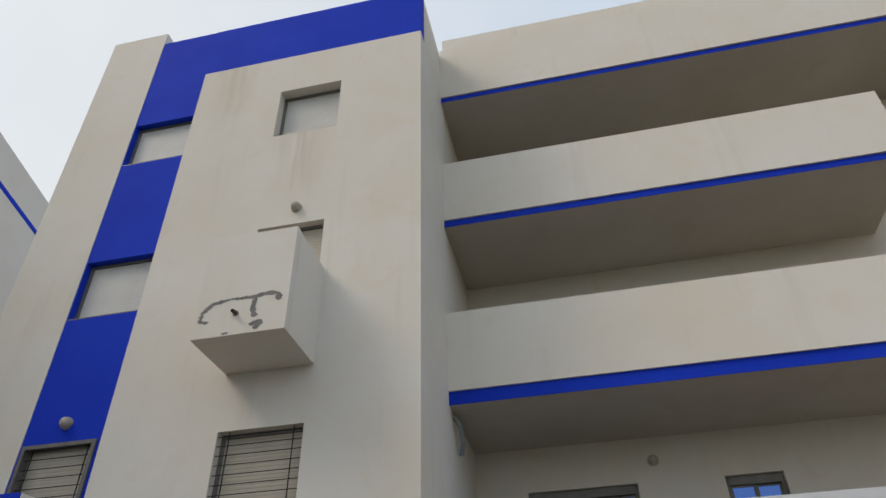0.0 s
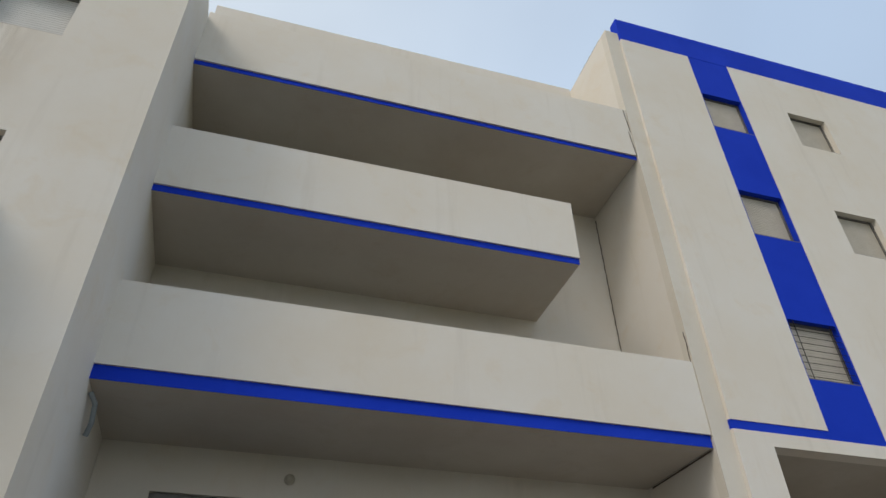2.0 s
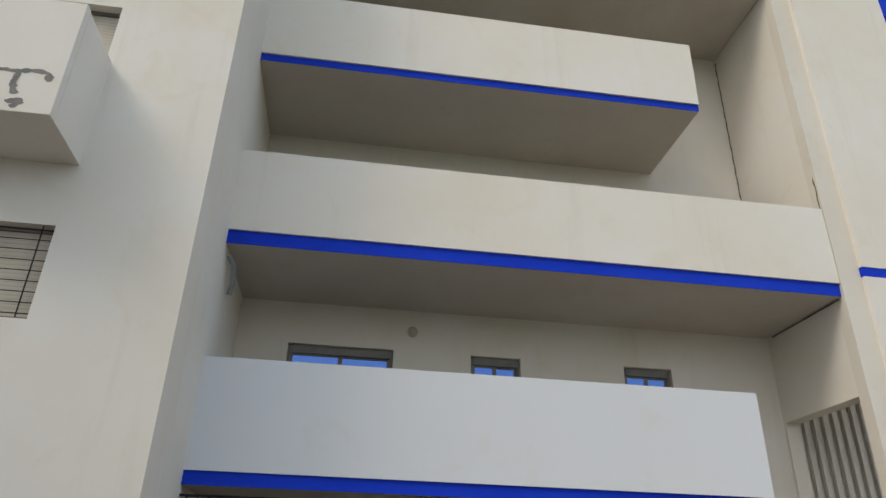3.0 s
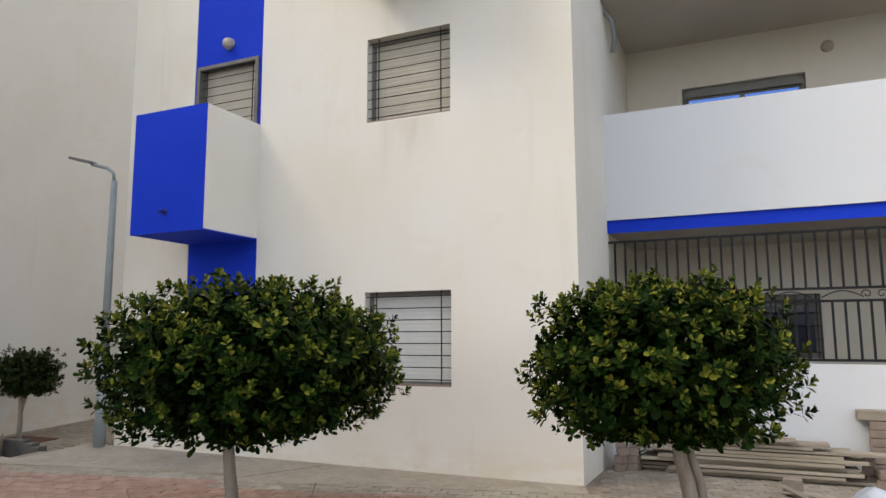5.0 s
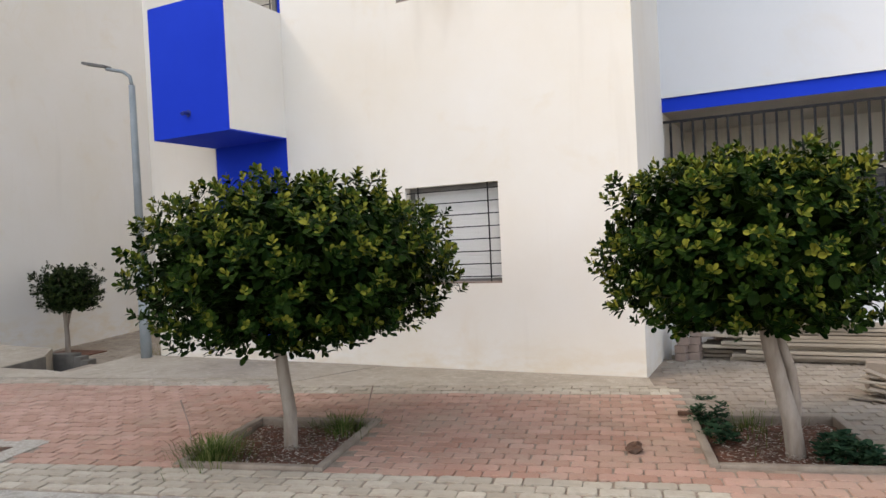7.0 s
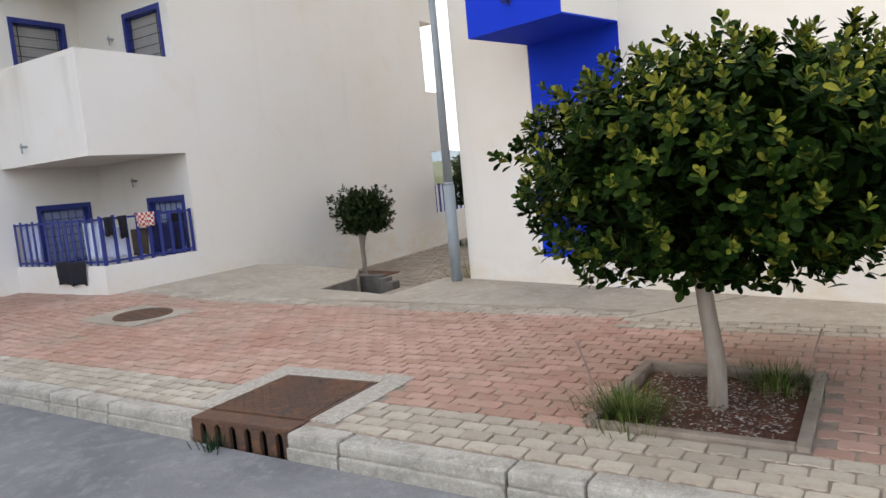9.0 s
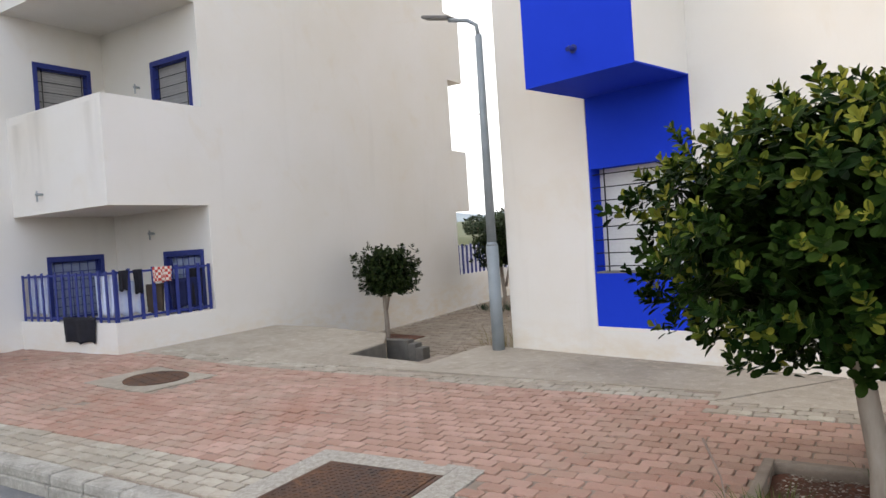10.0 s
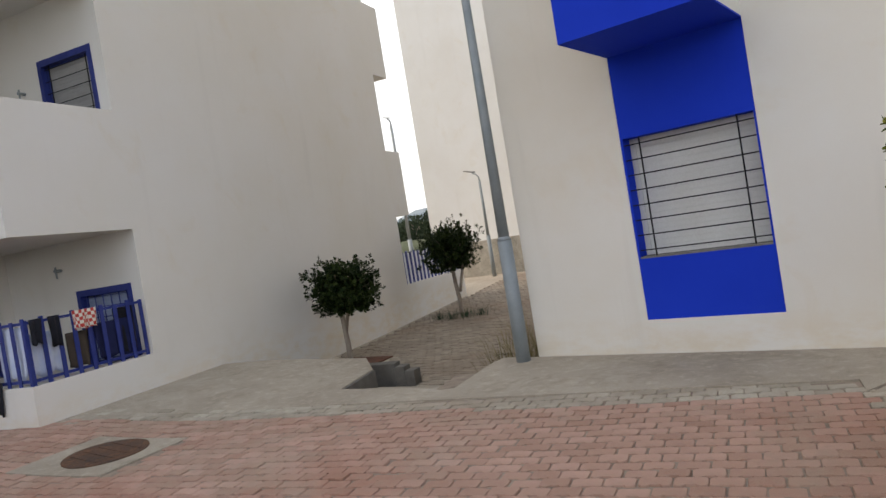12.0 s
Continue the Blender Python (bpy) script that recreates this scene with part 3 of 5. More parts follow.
man = thing("manhole", (mx, my, rise(mx)), "round rusted iron manhole cover set in a concrete square", "manhole")
z = rise(mx)
bm = B()
sheet(bm, [(mx + 0.34 * math.cos(k * math.pi / 22), my + 0.34 * math.sin(k * math.pi / 22)) for k in range(44)], -0.03, 0.016)
for k in range(4):
    yy = my - 0.19 + 0.12 * k
    sheet(bm, [(mx - 0.24, yy), (mx + 0.24, yy), (mx + 0.24, yy + 0.02), (mx - 0.24, yy + 0.02)], 0.0, 0.02)
part("cover", bm, "rust", man)
bm = B()
sheet(bm, [(mx - 0.46, my - 0.60), (mx + 0.58, my - 0.35), (mx + 0.44, my + 0.50), (mx - 0.60, my + 0.25)], -0.05, 0.006)
part("collar", bm, "concrete", man, "pale square concrete collar")


# ---- apartment building with the blue stripe ----
F, BAY, BACK = 7.205, 8.79, 10.80
XL, XS0, XS1, XR = -7.93, -6.75, -5.60, -1.48
house = thing("apartment_building", (-4.7, 11, 0), "white rendered apartment block with bright blue stripe and balconies", "building")
stripe_windows = [(-6.73, -5.62, 0.87, 1.96), (-6.70, -5.65, 4.06, 5.16), (-6.73, -5.61, 7.04, 8.06), (-6.73, -5.61, 10.10, 11.08)]
column_windows = [(-4.0, -2.9, 0.92, 1.98), (-4.0, -2.9, 4.02, 5.07), (-3.95, -2.92, 7.12, 8.18), (-3.98, -2.88, 10.13, 11.24)]
PF = placer("y", F, 1)
part("wall", put(wall, "y", F, 0.25, XL, XS0, -0.4, 13.78), "white", house)
part("wall", put(wall, "y", F, 0.25, XS0, XS1, -0.4, 0.315), "white", house)
part("wall", put(wall, "y", F + 0.012, 0.238, XS0, XS1, 0.315, 13.46, stripe_windows), "blue", house, "bright blue painted wall stripe")
part("wall", put(wall, "y", F, 0.25, XS1, XR, -0.4, 12.18, column_windows), "white", house)
part("wall", put(wall, "y", F + 0.006, 0.244, XS1, XR, 12.18, 13.46), "blue", house, "bright blue painted parapet band")
part("wall", put(wall, "x", XL, 0.25, F + 0.25, 16.0, -0.4, 13.46), "white", house)
part("wall", put(wall, "x", XR, -0.25, F + 0.25, BACK, -0.4, 13.46), "white", house)
part("wall", put(wall, "y", 16.0, 0.25, XL, 7.4, -0.4, 13.46), "white", house)
bm = B()
box(bm, XL + 0.25, XR - 0.25, F + 0.25, 16.0, 13.0, 13.15)
part("roof", bm, "concrete", house)
# added dark sheet behind the openings, not a built wall
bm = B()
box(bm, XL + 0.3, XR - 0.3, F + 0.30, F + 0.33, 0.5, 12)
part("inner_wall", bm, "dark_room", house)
for i, (a0, a1, z0, z1) in enumerate(stripe_windows):
    if i == 1:
        shutter_window(house, PF, a0, a1, z0, z1, "shutter_cream", True, "black_iron", bars=9, back=0.10)
        bm = B()
        for b0, b1, c0, c1 in ((a0, a0 + 0.05, z0, z1), (a1 - 0.05, a1, z0, z1), (a0 + 0.05, a1 - 0.05, z1 - 0.05, z1)):
            span(bm, PF, b0, b1, -0.1, 0.02, c0, c1)
        part("window_frame", bm, "grey_alu", house, "dark aluminium frame around the window")
    else:
        shutter_window(house, PF, a0, a1, z0, z1, "shutter", i == 0, "shutter" if i == 0 else "grey_alu", bars=8, back=0.2 if i == 0 else 0.14)
for i, (a0, a1, z0, z1) in enumerate(column_windows):
    shutter_window(house, PF, a0, a1, z0, z1, "shutter" if i in (0, 3) else "shutter_cream", i in (0, 1), "grey_alu", bars=8 if i == 0 else 9, back=0.14 if i < 3 else 0.2, sill_mat="brick")

# projecting boxes on the front
bm = B()
box(bm, XS0, XS1, 6.25, 6.258, 2.70, 4.21)
part("utility_box", bm, "blue", house, "bright blue front of a projecting box")
bm = B()
box(bm, XS0, XS1, 6.258, F, 2.70, 2.715)
part("utility_box_floor", bm, "blue", house)
bm = B()
box(bm, XS1 - 0.10, XS1, 6.258, F, 2.715, 4.21)
part("utility_box_side", bm, "white", house)
bm = B()
box(bm, XS0, XS0 + 0.10, 6.258, F, 2.715, 4.21)
part("utility_box_side", bm, "white", house)
bm = B()
box(bm, -4.03, -2.85, 6.287, 6.40, 5.83, 7.32, 0.01)
part("utility_box", bm, "white", house, "white projecting box with flaking filler on its front")
for x0, x1, z0, z1 in ((-4.03, -3.93, 5.93, 7.30), (-2.95, -2.85, 5.93, 7.30)):
    part("utility_box_side", put(box, x0, x1, 6.40, F, z0, z1), "white", house)
part("utility_box_floor", put(box, -4.03, -2.85, 6.40, F, 5.832, 5.93), "white", house)
rp = random.Random(9)
for pts, w in ((((-3.92, 6.20), (-3.83, 6.29), (-3.6, 6.33), (-3.3, 6.32), (-3.12, 6.35), (-2.99, 6.33), (-2.97, 6.24)), 0.035),
               (((-3.93, 6.2), (-3.95, 6.06), (-3.86, 6.04)), 0.025), (((-3.27, 6.31), (-3.29, 6.17), (-3.25, 6.05)), 0.03),
               (((-3.27, 5.94), (-3.17, 5.97), (-3.22, 5.88)), 0.035), (((-3.62, 5.86), (-3.56, 5.865)), 0.02)):
    bm = B()
    for (xa, za), (xb, zb) in zip(pts, pts[1:]):
        n = 5
        for k in range(n):
            f = (k + 0.5) / n
            xx, zz = xa + (xb - xa) * f, za + (zb - za) * f
            s = w * rp.uniform(0.8, 1.5)
            vsx = [bm.verts.new((xx + s * math.cos(2 * math.pi * q / 7) * rp.uniform(0.7, 1.4), 6.2845 - 0.0005 * rp.random(), zz + 0.6 * s * math.sin(2 * math.pi * q / 7) * rp.uniform(0.7, 1.3))) for q in range(7)]
            bm.faces.new(vsx)
    part("filler_patch", bm, "patch", house, "rough grey filler smeared over a crack")

for x, y, z in ((-3.50, 6.287, 6.12), (-6.19, 6.25, 2.95)):
    spout = thing("drain_spout", (x, y, z), "short drain pipe stub poking out of the box", "pipe", "drain spouts")
    bm = B()
    tube(bm, [(x, y + 0.03, z), (x, y - 0.06, z), (x + 0.01, y - 0.10, z - 0.02)], [0.022, 0.022, 0.022], 12)
    part("pipe", bm, "rust" if z > 5 else "blue_iron", spout)
    bm = B()
    rod(bm, (x, y - 0.004, z), (x, y + 0.008, z), 0.04, seg=16)
    part("flange", bm, "grey_alu" if z > 5 else "blue_iron", spout)
bulkhead((-3.38, F, 8.48))
bulkhead((-6.17, F + 0.012, 5.42), label="small round dusty bulkhead lamp on the blue wall")
bulkhead((1.26, BACK, 5.46), label="round bulkhead lamp on the balcony's back wall")

# run-off stains under openings
def stain(owner, P, a, w, z1, z0):
    bm = B()
    bm.faces.new([bm.verts.new(P(x, 0.002, z)) for x, z in ((a - w, z0), (a + w, z0), (a + w, z1), (a - w, z1))])
    part("stain", bm, "rusty_stain", owner, "rusty yellow run-off stain")


for a, w, z1, z0 in ((-3.45, 0.6, 10.12, 8.3), (-4.9, 0.5, 12.17, 10.2), (-3.45, 0.55, 4.0, 3.4)):
    stain(house, PF, a, w, z1, z0)

# balconies in the bay
LEVELS = [(2.73, 2.89, 4.24, 5.79), (5.82, 6.02, 7.30, 7.47), (8.995, 9.12, 10.41, 5.69), (12.085, 12.19, 13.63, 7.47)]
for zs, zb, zt, xe in LEVELS:
    bal = part("balcony", put(wall, "y", BAY, 0.13, XR, xe, zb, zt), "fresh_white" if zs < 3 else "white", house, "plain white rendered balcony parapet")
    if xe < 7:
        part("end_wall", put(wall, "x", xe, -0.13, BAY + 0.13, BACK, zb, zt), "white", bal)
    part("blue_band", put(box, XR, xe - 0.003, BAY + 0.034, BAY + 0.042, zs, zb), "blue", bal, "blue painted slab edge")
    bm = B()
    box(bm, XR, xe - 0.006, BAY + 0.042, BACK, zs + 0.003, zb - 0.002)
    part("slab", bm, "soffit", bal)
bay_windows = [(-0.68, 0.97, 3.55, 5.14), (2.22, 3.04, 4.1, 5.14), (4.79, 5.62, 4.1, 5.14), (0.10, 0.96, 1.16, 2.03)]
part("wall", put(wall, "y", BACK, 0.25, -1.82, 7.48, -0.4, 16.72, bay_windows), "white", house)
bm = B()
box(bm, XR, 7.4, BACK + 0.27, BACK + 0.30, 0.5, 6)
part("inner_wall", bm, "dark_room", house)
PB = placer("y", BACK, 1)
for i, (a0, a1, z0, z1) in enumerate(bay_windows):
    glass_window(house, PB, a0, a1, z0, z1, 2, 0.12, i == 3, "dim_glass" if i == 3 else "glass")
bm = B()
box(bm, XR, 7.46, BAY + 0.13, BACK, 13.35, 13.45)
part("roof_terrace", bm, "concrete", house)
# ground floor terrace wall and its iron railing
part("wall", put(wall, "y", BAY, 0.15, XR, 5.79, -0.4, 1.16), "fresh_white", house)
rail = thing("iron_railing", (2.1, BAY + 0.07, 1.16), "black iron terrace railing in two tiers with scrolls", "railing")
y = BAY + 0.07
for name, z in (("bottom_rail", 1.20), ("middle_rail", 1.84), ("middle_rail", 1.98), ("top_rail", 2.62)):
    part(name, put(box, XR, 5.75, y - 0.012, y + 0.012, z - 0.014, z + 0.014), "black_iron", rail)
x = XR + 0.08
bar1 = None
while x < 5.7:
    for lo, hi in ((1.20, 1.84), (1.98, 2.62)):
        bm = B()
        box(bm, -0.012, 0.012, -0.012, 0.012, 0.0, hi - lo)
        if bar1 is None:
            bar1 = mesh_of("baluster", bm, "black_iron")
        else:
            bm.free()
        ob = new("baluster", bar1)
        ob.parent = rail
        ob.location = Vector((x, y, lo)) - BASE[rail]
    x += 0.122
for k in range(6):
    xa = XR + 0.6 + 1.1 * k
    bm = B()
    for s in (-1, 1):
        tube(bm, [(xa + s * (0.04 + 0.05 * math.cos(a) * (1 - a / 9)) + s * 0.03, y, 1.91 + 0.05 * math.sin(a) * (1 - a / 9)) for a in [q * 0.5 for q in range(14)]], [0.006] * 14, 6)
        tube(bm, [(xa + s * (0.1 + 0.4 * f), y, 1.88 + 0.07 * math.sin(f * 3.14)) for f in [q / 8 for q in range(9)]], [0.006] * 9, 6)
    part("scroll", bm, "black_iron", rail)
bm = B()
tube(bm, [(XR + 0.02, 9.05, 5.74), (XR + 0.10, 9.12, 5.62), (XR + 0.10, 9.25, 5.42), (XR + 0.06, 9.33, 5.28)], [0.034] * 4, 10)
solo("conduit", bm, "galvanised", "short bent grey conduit under the balcony", "pipe", at=(XR, 9.2, 5.3))

# ---- the taller stair tower next door ----
YB, XB = 8.70, 7.48
tower = thing("stair_tower", (12, 12, 0), "taller white tower block with blue stripe and blue parapet", "building")
tw_stripe = [(9.75, 10.85, 7.25, 8.48), (9.75, 10.85, 10.5, 11.72), (9.75, 10.85, 13.72, 14.9)]
tw_col = [(12.22, 13.35, 7.3, 8.48), (12.22, 13.35, 10.5, 11.70), (12.22, 13.35, 13.78, 14.95)]
part("wall", put(wall, "y", YB + 0.07, 0.21, XB, 7.83, -0.4, 16.62), "cream", tower)
part("wall", put(wall, "y", YB, 0.28, 7.83, 9.72, 6.29, 16.3), "white", tower)
part("wall", put(wall, "y", YB + 0.012, 0.268, 7.83, 9.72, 6.13, 6.29), "blue", tower)
part("wall", put(wall, "y", YB + 0.012, 0.268, 9.72, 10.88, 6.13, 16.3, tw_stripe), "blue", tower)
part("wall", put(wall, "y", YB, 0.28, 10.88, 20, 6.13, 16.3, tw_col), "white", tower)
part("wall", put(wall, "y", YB + 0.006, 0.274, 7.83, 20, 16.3, 17.15), "blue", tower)
part("wall", put(wall, "y", YB, 0.28, 7.83, 20, -0.4, 6.13, [(8.52, 12.5, 0.02, 5.9), (13.2, 18, 0.02, 5.9)]), "white", tower)
part("wall", put(wall, "x", XB, 0.25, YB + 0.28, 10.75, 4.35, 16.62), "white", tower)
part("wall", put(wall, "x", XB, 0.25, 10.75, 16.0, -0.4, 16.62), "white", tower)
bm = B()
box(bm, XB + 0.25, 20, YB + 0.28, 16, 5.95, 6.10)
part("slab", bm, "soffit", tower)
bm = B()
box(bm, XB + 0.25, 20, YB + 0.28, 16, 16.3, 16.5)
part("roof", bm, "concrete", tower)
bm = B()
box(bm, XB + 0.03, XB + 0.2, YB + 0.4, 10.3, 16.62, 16.70)
part("roof_coping", bm, "dark_concrete", tower)
PT = placer("y", YB, 1)
for i, w in enumerate(tw_stripe + tw_col):
    shutter_window(tower, PT, *w, "shutter_cream", i in (0, 3), "grey_alu", bars=9, back=0.15)
bm = B()
box(bm, 8.0, 19.8, YB + 0.30, YB + 0.33, 6.5, 16.2)
part("inner_wall", bm, "dark_room", tower)
part("wall", put(wall, "y", 15.7, 0.2, XB + 0.25, 20, -0.4, 5.95), "grey_white", tower)
screen = thing("slatted_screen", (9.5, 11.2, 0), "pale slatted screen in the open passage", "screen")
for k in range(24):
    bm = B()
    box(bm, 8.1 + 0.19 * k, 8.2 + 0.19 * k, 11.16, 11.24, 0.0, 5.6)
    part("slat", bm, "cream", screen)
bm = B()
box(bm, 8.0, 12.7, 11.25, 11.3, 0.5, 0.6)
part("bottom_rail", bm, "cream", screen)
cracks = [([(XB - 0.004 + 0.006 * math.sin(k * 2.1), 8.82 + 0.008 * math.sin(k * 1.3), z0 + k * 0.1) for k in range(7)], [0.007, 0.012, 0.008, 0.013, 0.009, 0.012, 0.006]) for z0 in (6.0, 6.6, 7.3)]
cracks += [([(XB - 0.004, BACK - 0.01 + 0.008 * math.sin(k * 1.7 + q), 7.3 + 0.1 * k) for k in range(48)], [0.012 + 0.004 * math.sin(k * 2.3) for k in range(48)]) for q in (7.3,)]
cracks += [([(XB - 0.006, BAY + 0.1 + 0.25 * k, 5.80) for k in range(8)], [0.012, 0.016, 0.011, 0.018, 0.012, 0.014, 0.01, 0.016])]
cracks += [([(XB - 0.02 - 0.01 * k, BAY - 0.004, z0 + k * 0.14) for k in range(6)], [0.008, 0.01, 0.012, 0.008, 0.011, 0.007]) for z0 in (12.2, 12.9)]
for pts, radii in cracks:
    bm = B()
    tube(bm, pts, radii, 6)
    part("expansion_joint", bm, "rust_stain", tower, "ragged dark joint between the two blocks")

# ---- neighbouring building across the alley: built in street axes, then turned into place ----
before_near = set(scene.objects)
NX, NY, NC, NW, NE = -7.0, 4.5, 2.92, -9.4, 11.55
near = thing("neighbouring_building", (-9, 7, 0), "plain white rendered apartment block with blue window frames", "building")
part("wall", put(wall, "x", NX, -0.25, NY, NE, -0.6, 15.2), "grey_white", near)
side_windows = [(-8.1, -7.22, 0.45 + 2.97 * k, 1.37 + 2.97 * k) for k in range(4)]
wing_windows = [(3.39, 4.23, 0.45 + 3.0 * k, 1.40 + 3.0 * k) for k in range(4)]
part("wall", put(wall, "y", NY, 0.25, NW, NX - 0.25, -0.6, 15.2, side_windows), "grey_white", near)
part("wall", put(wall, "x", NW, -0.25, -8.0, NY, -0.6, 15.2, wing_windows), "grey_white", near)
part("wall", put(wall, "y", NE - 0.25, 0.25, -20, NX - 0.25, -0.6, 15.2), "grey_white", near)
bm = B()
box(bm, -20, NX - 0.25, NY + 0.25, NE - 0.25, 14.4, 14.6)
part("roof", bm, "concrete", near)
part("blue_band", put(box, NX - 0.01, NX + 0.006, NY, NE, 14.02, 14.17), "blue", near)
PS, PW = placer("y", NY, 1), placer("x", NW, -1)
for P, ws in ((PS, side_windows), (PW, wing_windows)):
    for a0, a1, z0, z1 in ws:
        street = z0 < 1
        w = shutter_window(near, P, a0, a1, z0, z1, "shutter_blue" if street else "shutter_grey", True, "blue_iron", bars=7 if street else 6, back=0.08,
                           bar_mat="blue_iron" if street else "black_iron", uprights=(0.1, 0.26, 0.42, 0.58, 0.74, 0.9) if street else (0.13, 0.88))
        bm = B()
        for b0, b1, c0, c1 in ((a0 - 0.04, a0 + 0.025, z0, z1 + 0.05), (a1 - 0.025, a1 + 0.04, z0, z1 + 0.05), (a0 + 0.025, a1 - 0.025, z1 - 0.03, z1 + 0.05)):
            span(bm, P, b0, b1, -0.08, 0.012, c0, c1)
        part("surround", bm, "blue_iron", w, "blue painted window surround")
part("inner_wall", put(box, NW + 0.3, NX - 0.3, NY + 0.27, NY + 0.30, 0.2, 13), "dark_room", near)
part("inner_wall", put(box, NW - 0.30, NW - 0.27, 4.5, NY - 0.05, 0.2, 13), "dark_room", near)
for k in range(4):
    z0 = 2.06 + 3.01 * k
    bal = part("balcony", put(wall, "x", NX, -0.13, NC, NY, z0, z0 + 1.46), "grey_white", near, "white rendered corner balcony")
    part("front_wall", put(wall, "y", NC, 0.13, NW, NX - 0.13, z0, z0 + 1.46), "grey_white", bal)
    bm = B()
    box(bm, NW, NX - 0.13, NC + 0.13, NY, z0 + 0.003, z0 + 0.2)
    part("slab", bm, "grey_white", bal)
for k, (z0, z1) in enumerate(((1.95, 3.37), (5.03, 6.6), (8.1, 9.6), (11.2, 12.7))):
    bal = part("balcony", put(wall, "x", NX - 0.002, -0.13, NE, NE + 0.64, z0, z1), "grey_white", near)
    bm = B()
    box(bm, -13, NX - 0.133, NE, NE + 0.64, z0, z1)
    part("front_wall", bm, "grey_white", bal)
part("low_wall", put(wall, "x", NX, -0.15, NC, NY, 0.0, 0.52), "grey_white", near)
part("low_wall", put(wall, "y", NC, 0.15, NW, NX - 0.15, 0.0, 0.52), "grey_white", near)
part("low_wall", put(wall, "x", NX, -0.15, NE, 14.8, -0.6, 0.45), "grey_white", near)
part("low_wall", put(wall, "y", 14.8, -0.15, -13, NX - 0.15, -0.6, 0.45), "grey_white", near)


def slat_fence(name, P, a0, a1, z0, z1, label, step=0.115, backing=True, half=0.026):
    f = thing(name, P((a0 + a1) / 2, -0.05, z0), label, "fence", "blue slatted fences")
    for nm, z in (("bottom_rail", z0 + 0.05), ("top_rail", z1 - 0.03)):
        bm = B()
        span(bm, P, a0, a1, -0.075, -0.045, z - 0.015, z + 0.015)
        part(nm, bm, "blue_iron", f)
    n = int((a1 - a0) / step)
    for k in range(n + 1):
        a = a0 + (a1 - a0) * k / n
        bm = B()
        span(bm, P, a - half, a + half, -0.043, -0.03, z0, z1 + 0.02 * (k % 2), 0.003)
        part("slat", bm, "blue_iron", f)
    if backing:
        bm = B()
        span(bm, P, a0, a1, -0.0445, -0.0435, z0 + 0.01, z1 - 0.01)
        part("backing_sheet", bm, "white_panel", f, "pale sheet fixed behind the slats")
    return f


PNX, PNC = placer("x", NX, -1), placer("y", NC, 1)
for a, w, z1, z0 in ((-8.6, 0.34, 3.50, 2.07), (-7.3, 0.28, 3.45, 2.1), (-9.1, 0.25, 3.4, 2.2)):
    stain(near, PNC, a, w, z1, z0)
slat_fence("fence", PNC, NW + 0.05, NX - 0.05, 0.52, 1.2, "blue slatted fence with pale sheeting on a low wall", 0.17, backing=False)
slat_fence("fence", PNX, NC + 0.05, NY - 0.05, 0.52, 1.2, "blue slatted fence on a low wall, hung with laundry", 0.17, backing=False)
slat_fence("fence", PNX, NE + 0.05, 14.75, 0.45, 1.14, "blue and white slatted fence along the alley", 0.19, half=0.04)


def cloth(P, a0, a1, z0, z1, mat, label, out=0.0, seed=0):
    """A hanging cloth with folds and thickness, over a rail."""
    rc = random.Random(seed)
    bm = B()
    nx, nz = 10, 8
    ph = rc.uniform(0, 6)
    rows = []
    for j in range(nz + 1):
        row = []
        for i in range(nx + 1):
            f, h = i / nx, j / nz
            a = a0 + (a1 - a0) * (0.5 + (f - 0.5) * (1 - 0.18 * h * rc.uniform(0.6, 1)))
            row.append(bm.verts.new(P(a, out + 0.022 * math.sin(f * 12 + ph) * (0.3 + h), z1 - (z1 - z0) * h * (1 - 0.12 * abs(math.sin(f * 5 + ph))))))
        rows.append(row)
    for j in range(nz):
        for i in range(nx):
            bm.faces.new((rows[j][i], rows[j][i + 1], rows[j + 1][i + 1], rows[j + 1][i]))
    g = bmesh.ops.extrude_face_region(bm, geom=bm.faces[:])
    ex = [v for v in g["geom"] if isinstance(v, bmesh.types.BMVert)]
    d = Vector(P(0, 0.012, 0)) - Vector(P(0, 0, 0))
    bmesh.ops.translate(bm, verts=ex, vec=d)
    return solo("laundry", bm, mat, label, "laundry", group="laundry on the fence", smooth=True, at=P((a0 + a1) / 2, out, z1))


cloth(PNC, -8.2, -7.42, 0.22, 0.60, "black_cloth", "black cloth draped over the low terrace wall", 0.02, 1)
cloth(PNC, -9.3, -8.75, 0.56, 1.16, "pale_cloth", "pale sheet hung behind the blue fence", -0.10, 8)
cloth(PNC, -7.55, -7.1, 0.55, 1.14, "pale_cloth", "pale blue and white garment behind the fence", -0.09, 9)
cloth(PNX, 3.0, 3.14, 0.92, 1.2, "black_cloth", "small black garment hung on the blue fence", -0.01, 2)
cloth(PNX, 3.2, 3.33, 0.86, 1.2, "black_cloth", "small black garment pegged on the fence", -0.01, 3)
cloth(PNX, 2.98, 3.40, 0.57, 1.05, "pale_cloth", "pale blue and white garment behind the fence", -0.09, 4)
cloth(PNX, 3.50, 3.80, 0.98, 1.21, "check_cloth", "red and cream checked cloth on the fence", -0.01, 5)
cloth(PNX, 3.44, 3.72, 0.55, 0.98, "brown_cloth", "brown garment hung behind the slats", -0.09, 6)
cloth(PNX, 3.78, 4.3, 0.57, 1.02, "navy_cloth", "dark navy garment hung on the fence", -0.09, 7)
cloth(PNX, 4.1, 4.38, 0.55, 1.15, "black_cloth", "long black garment hung behind the slats", -0.11, 10)
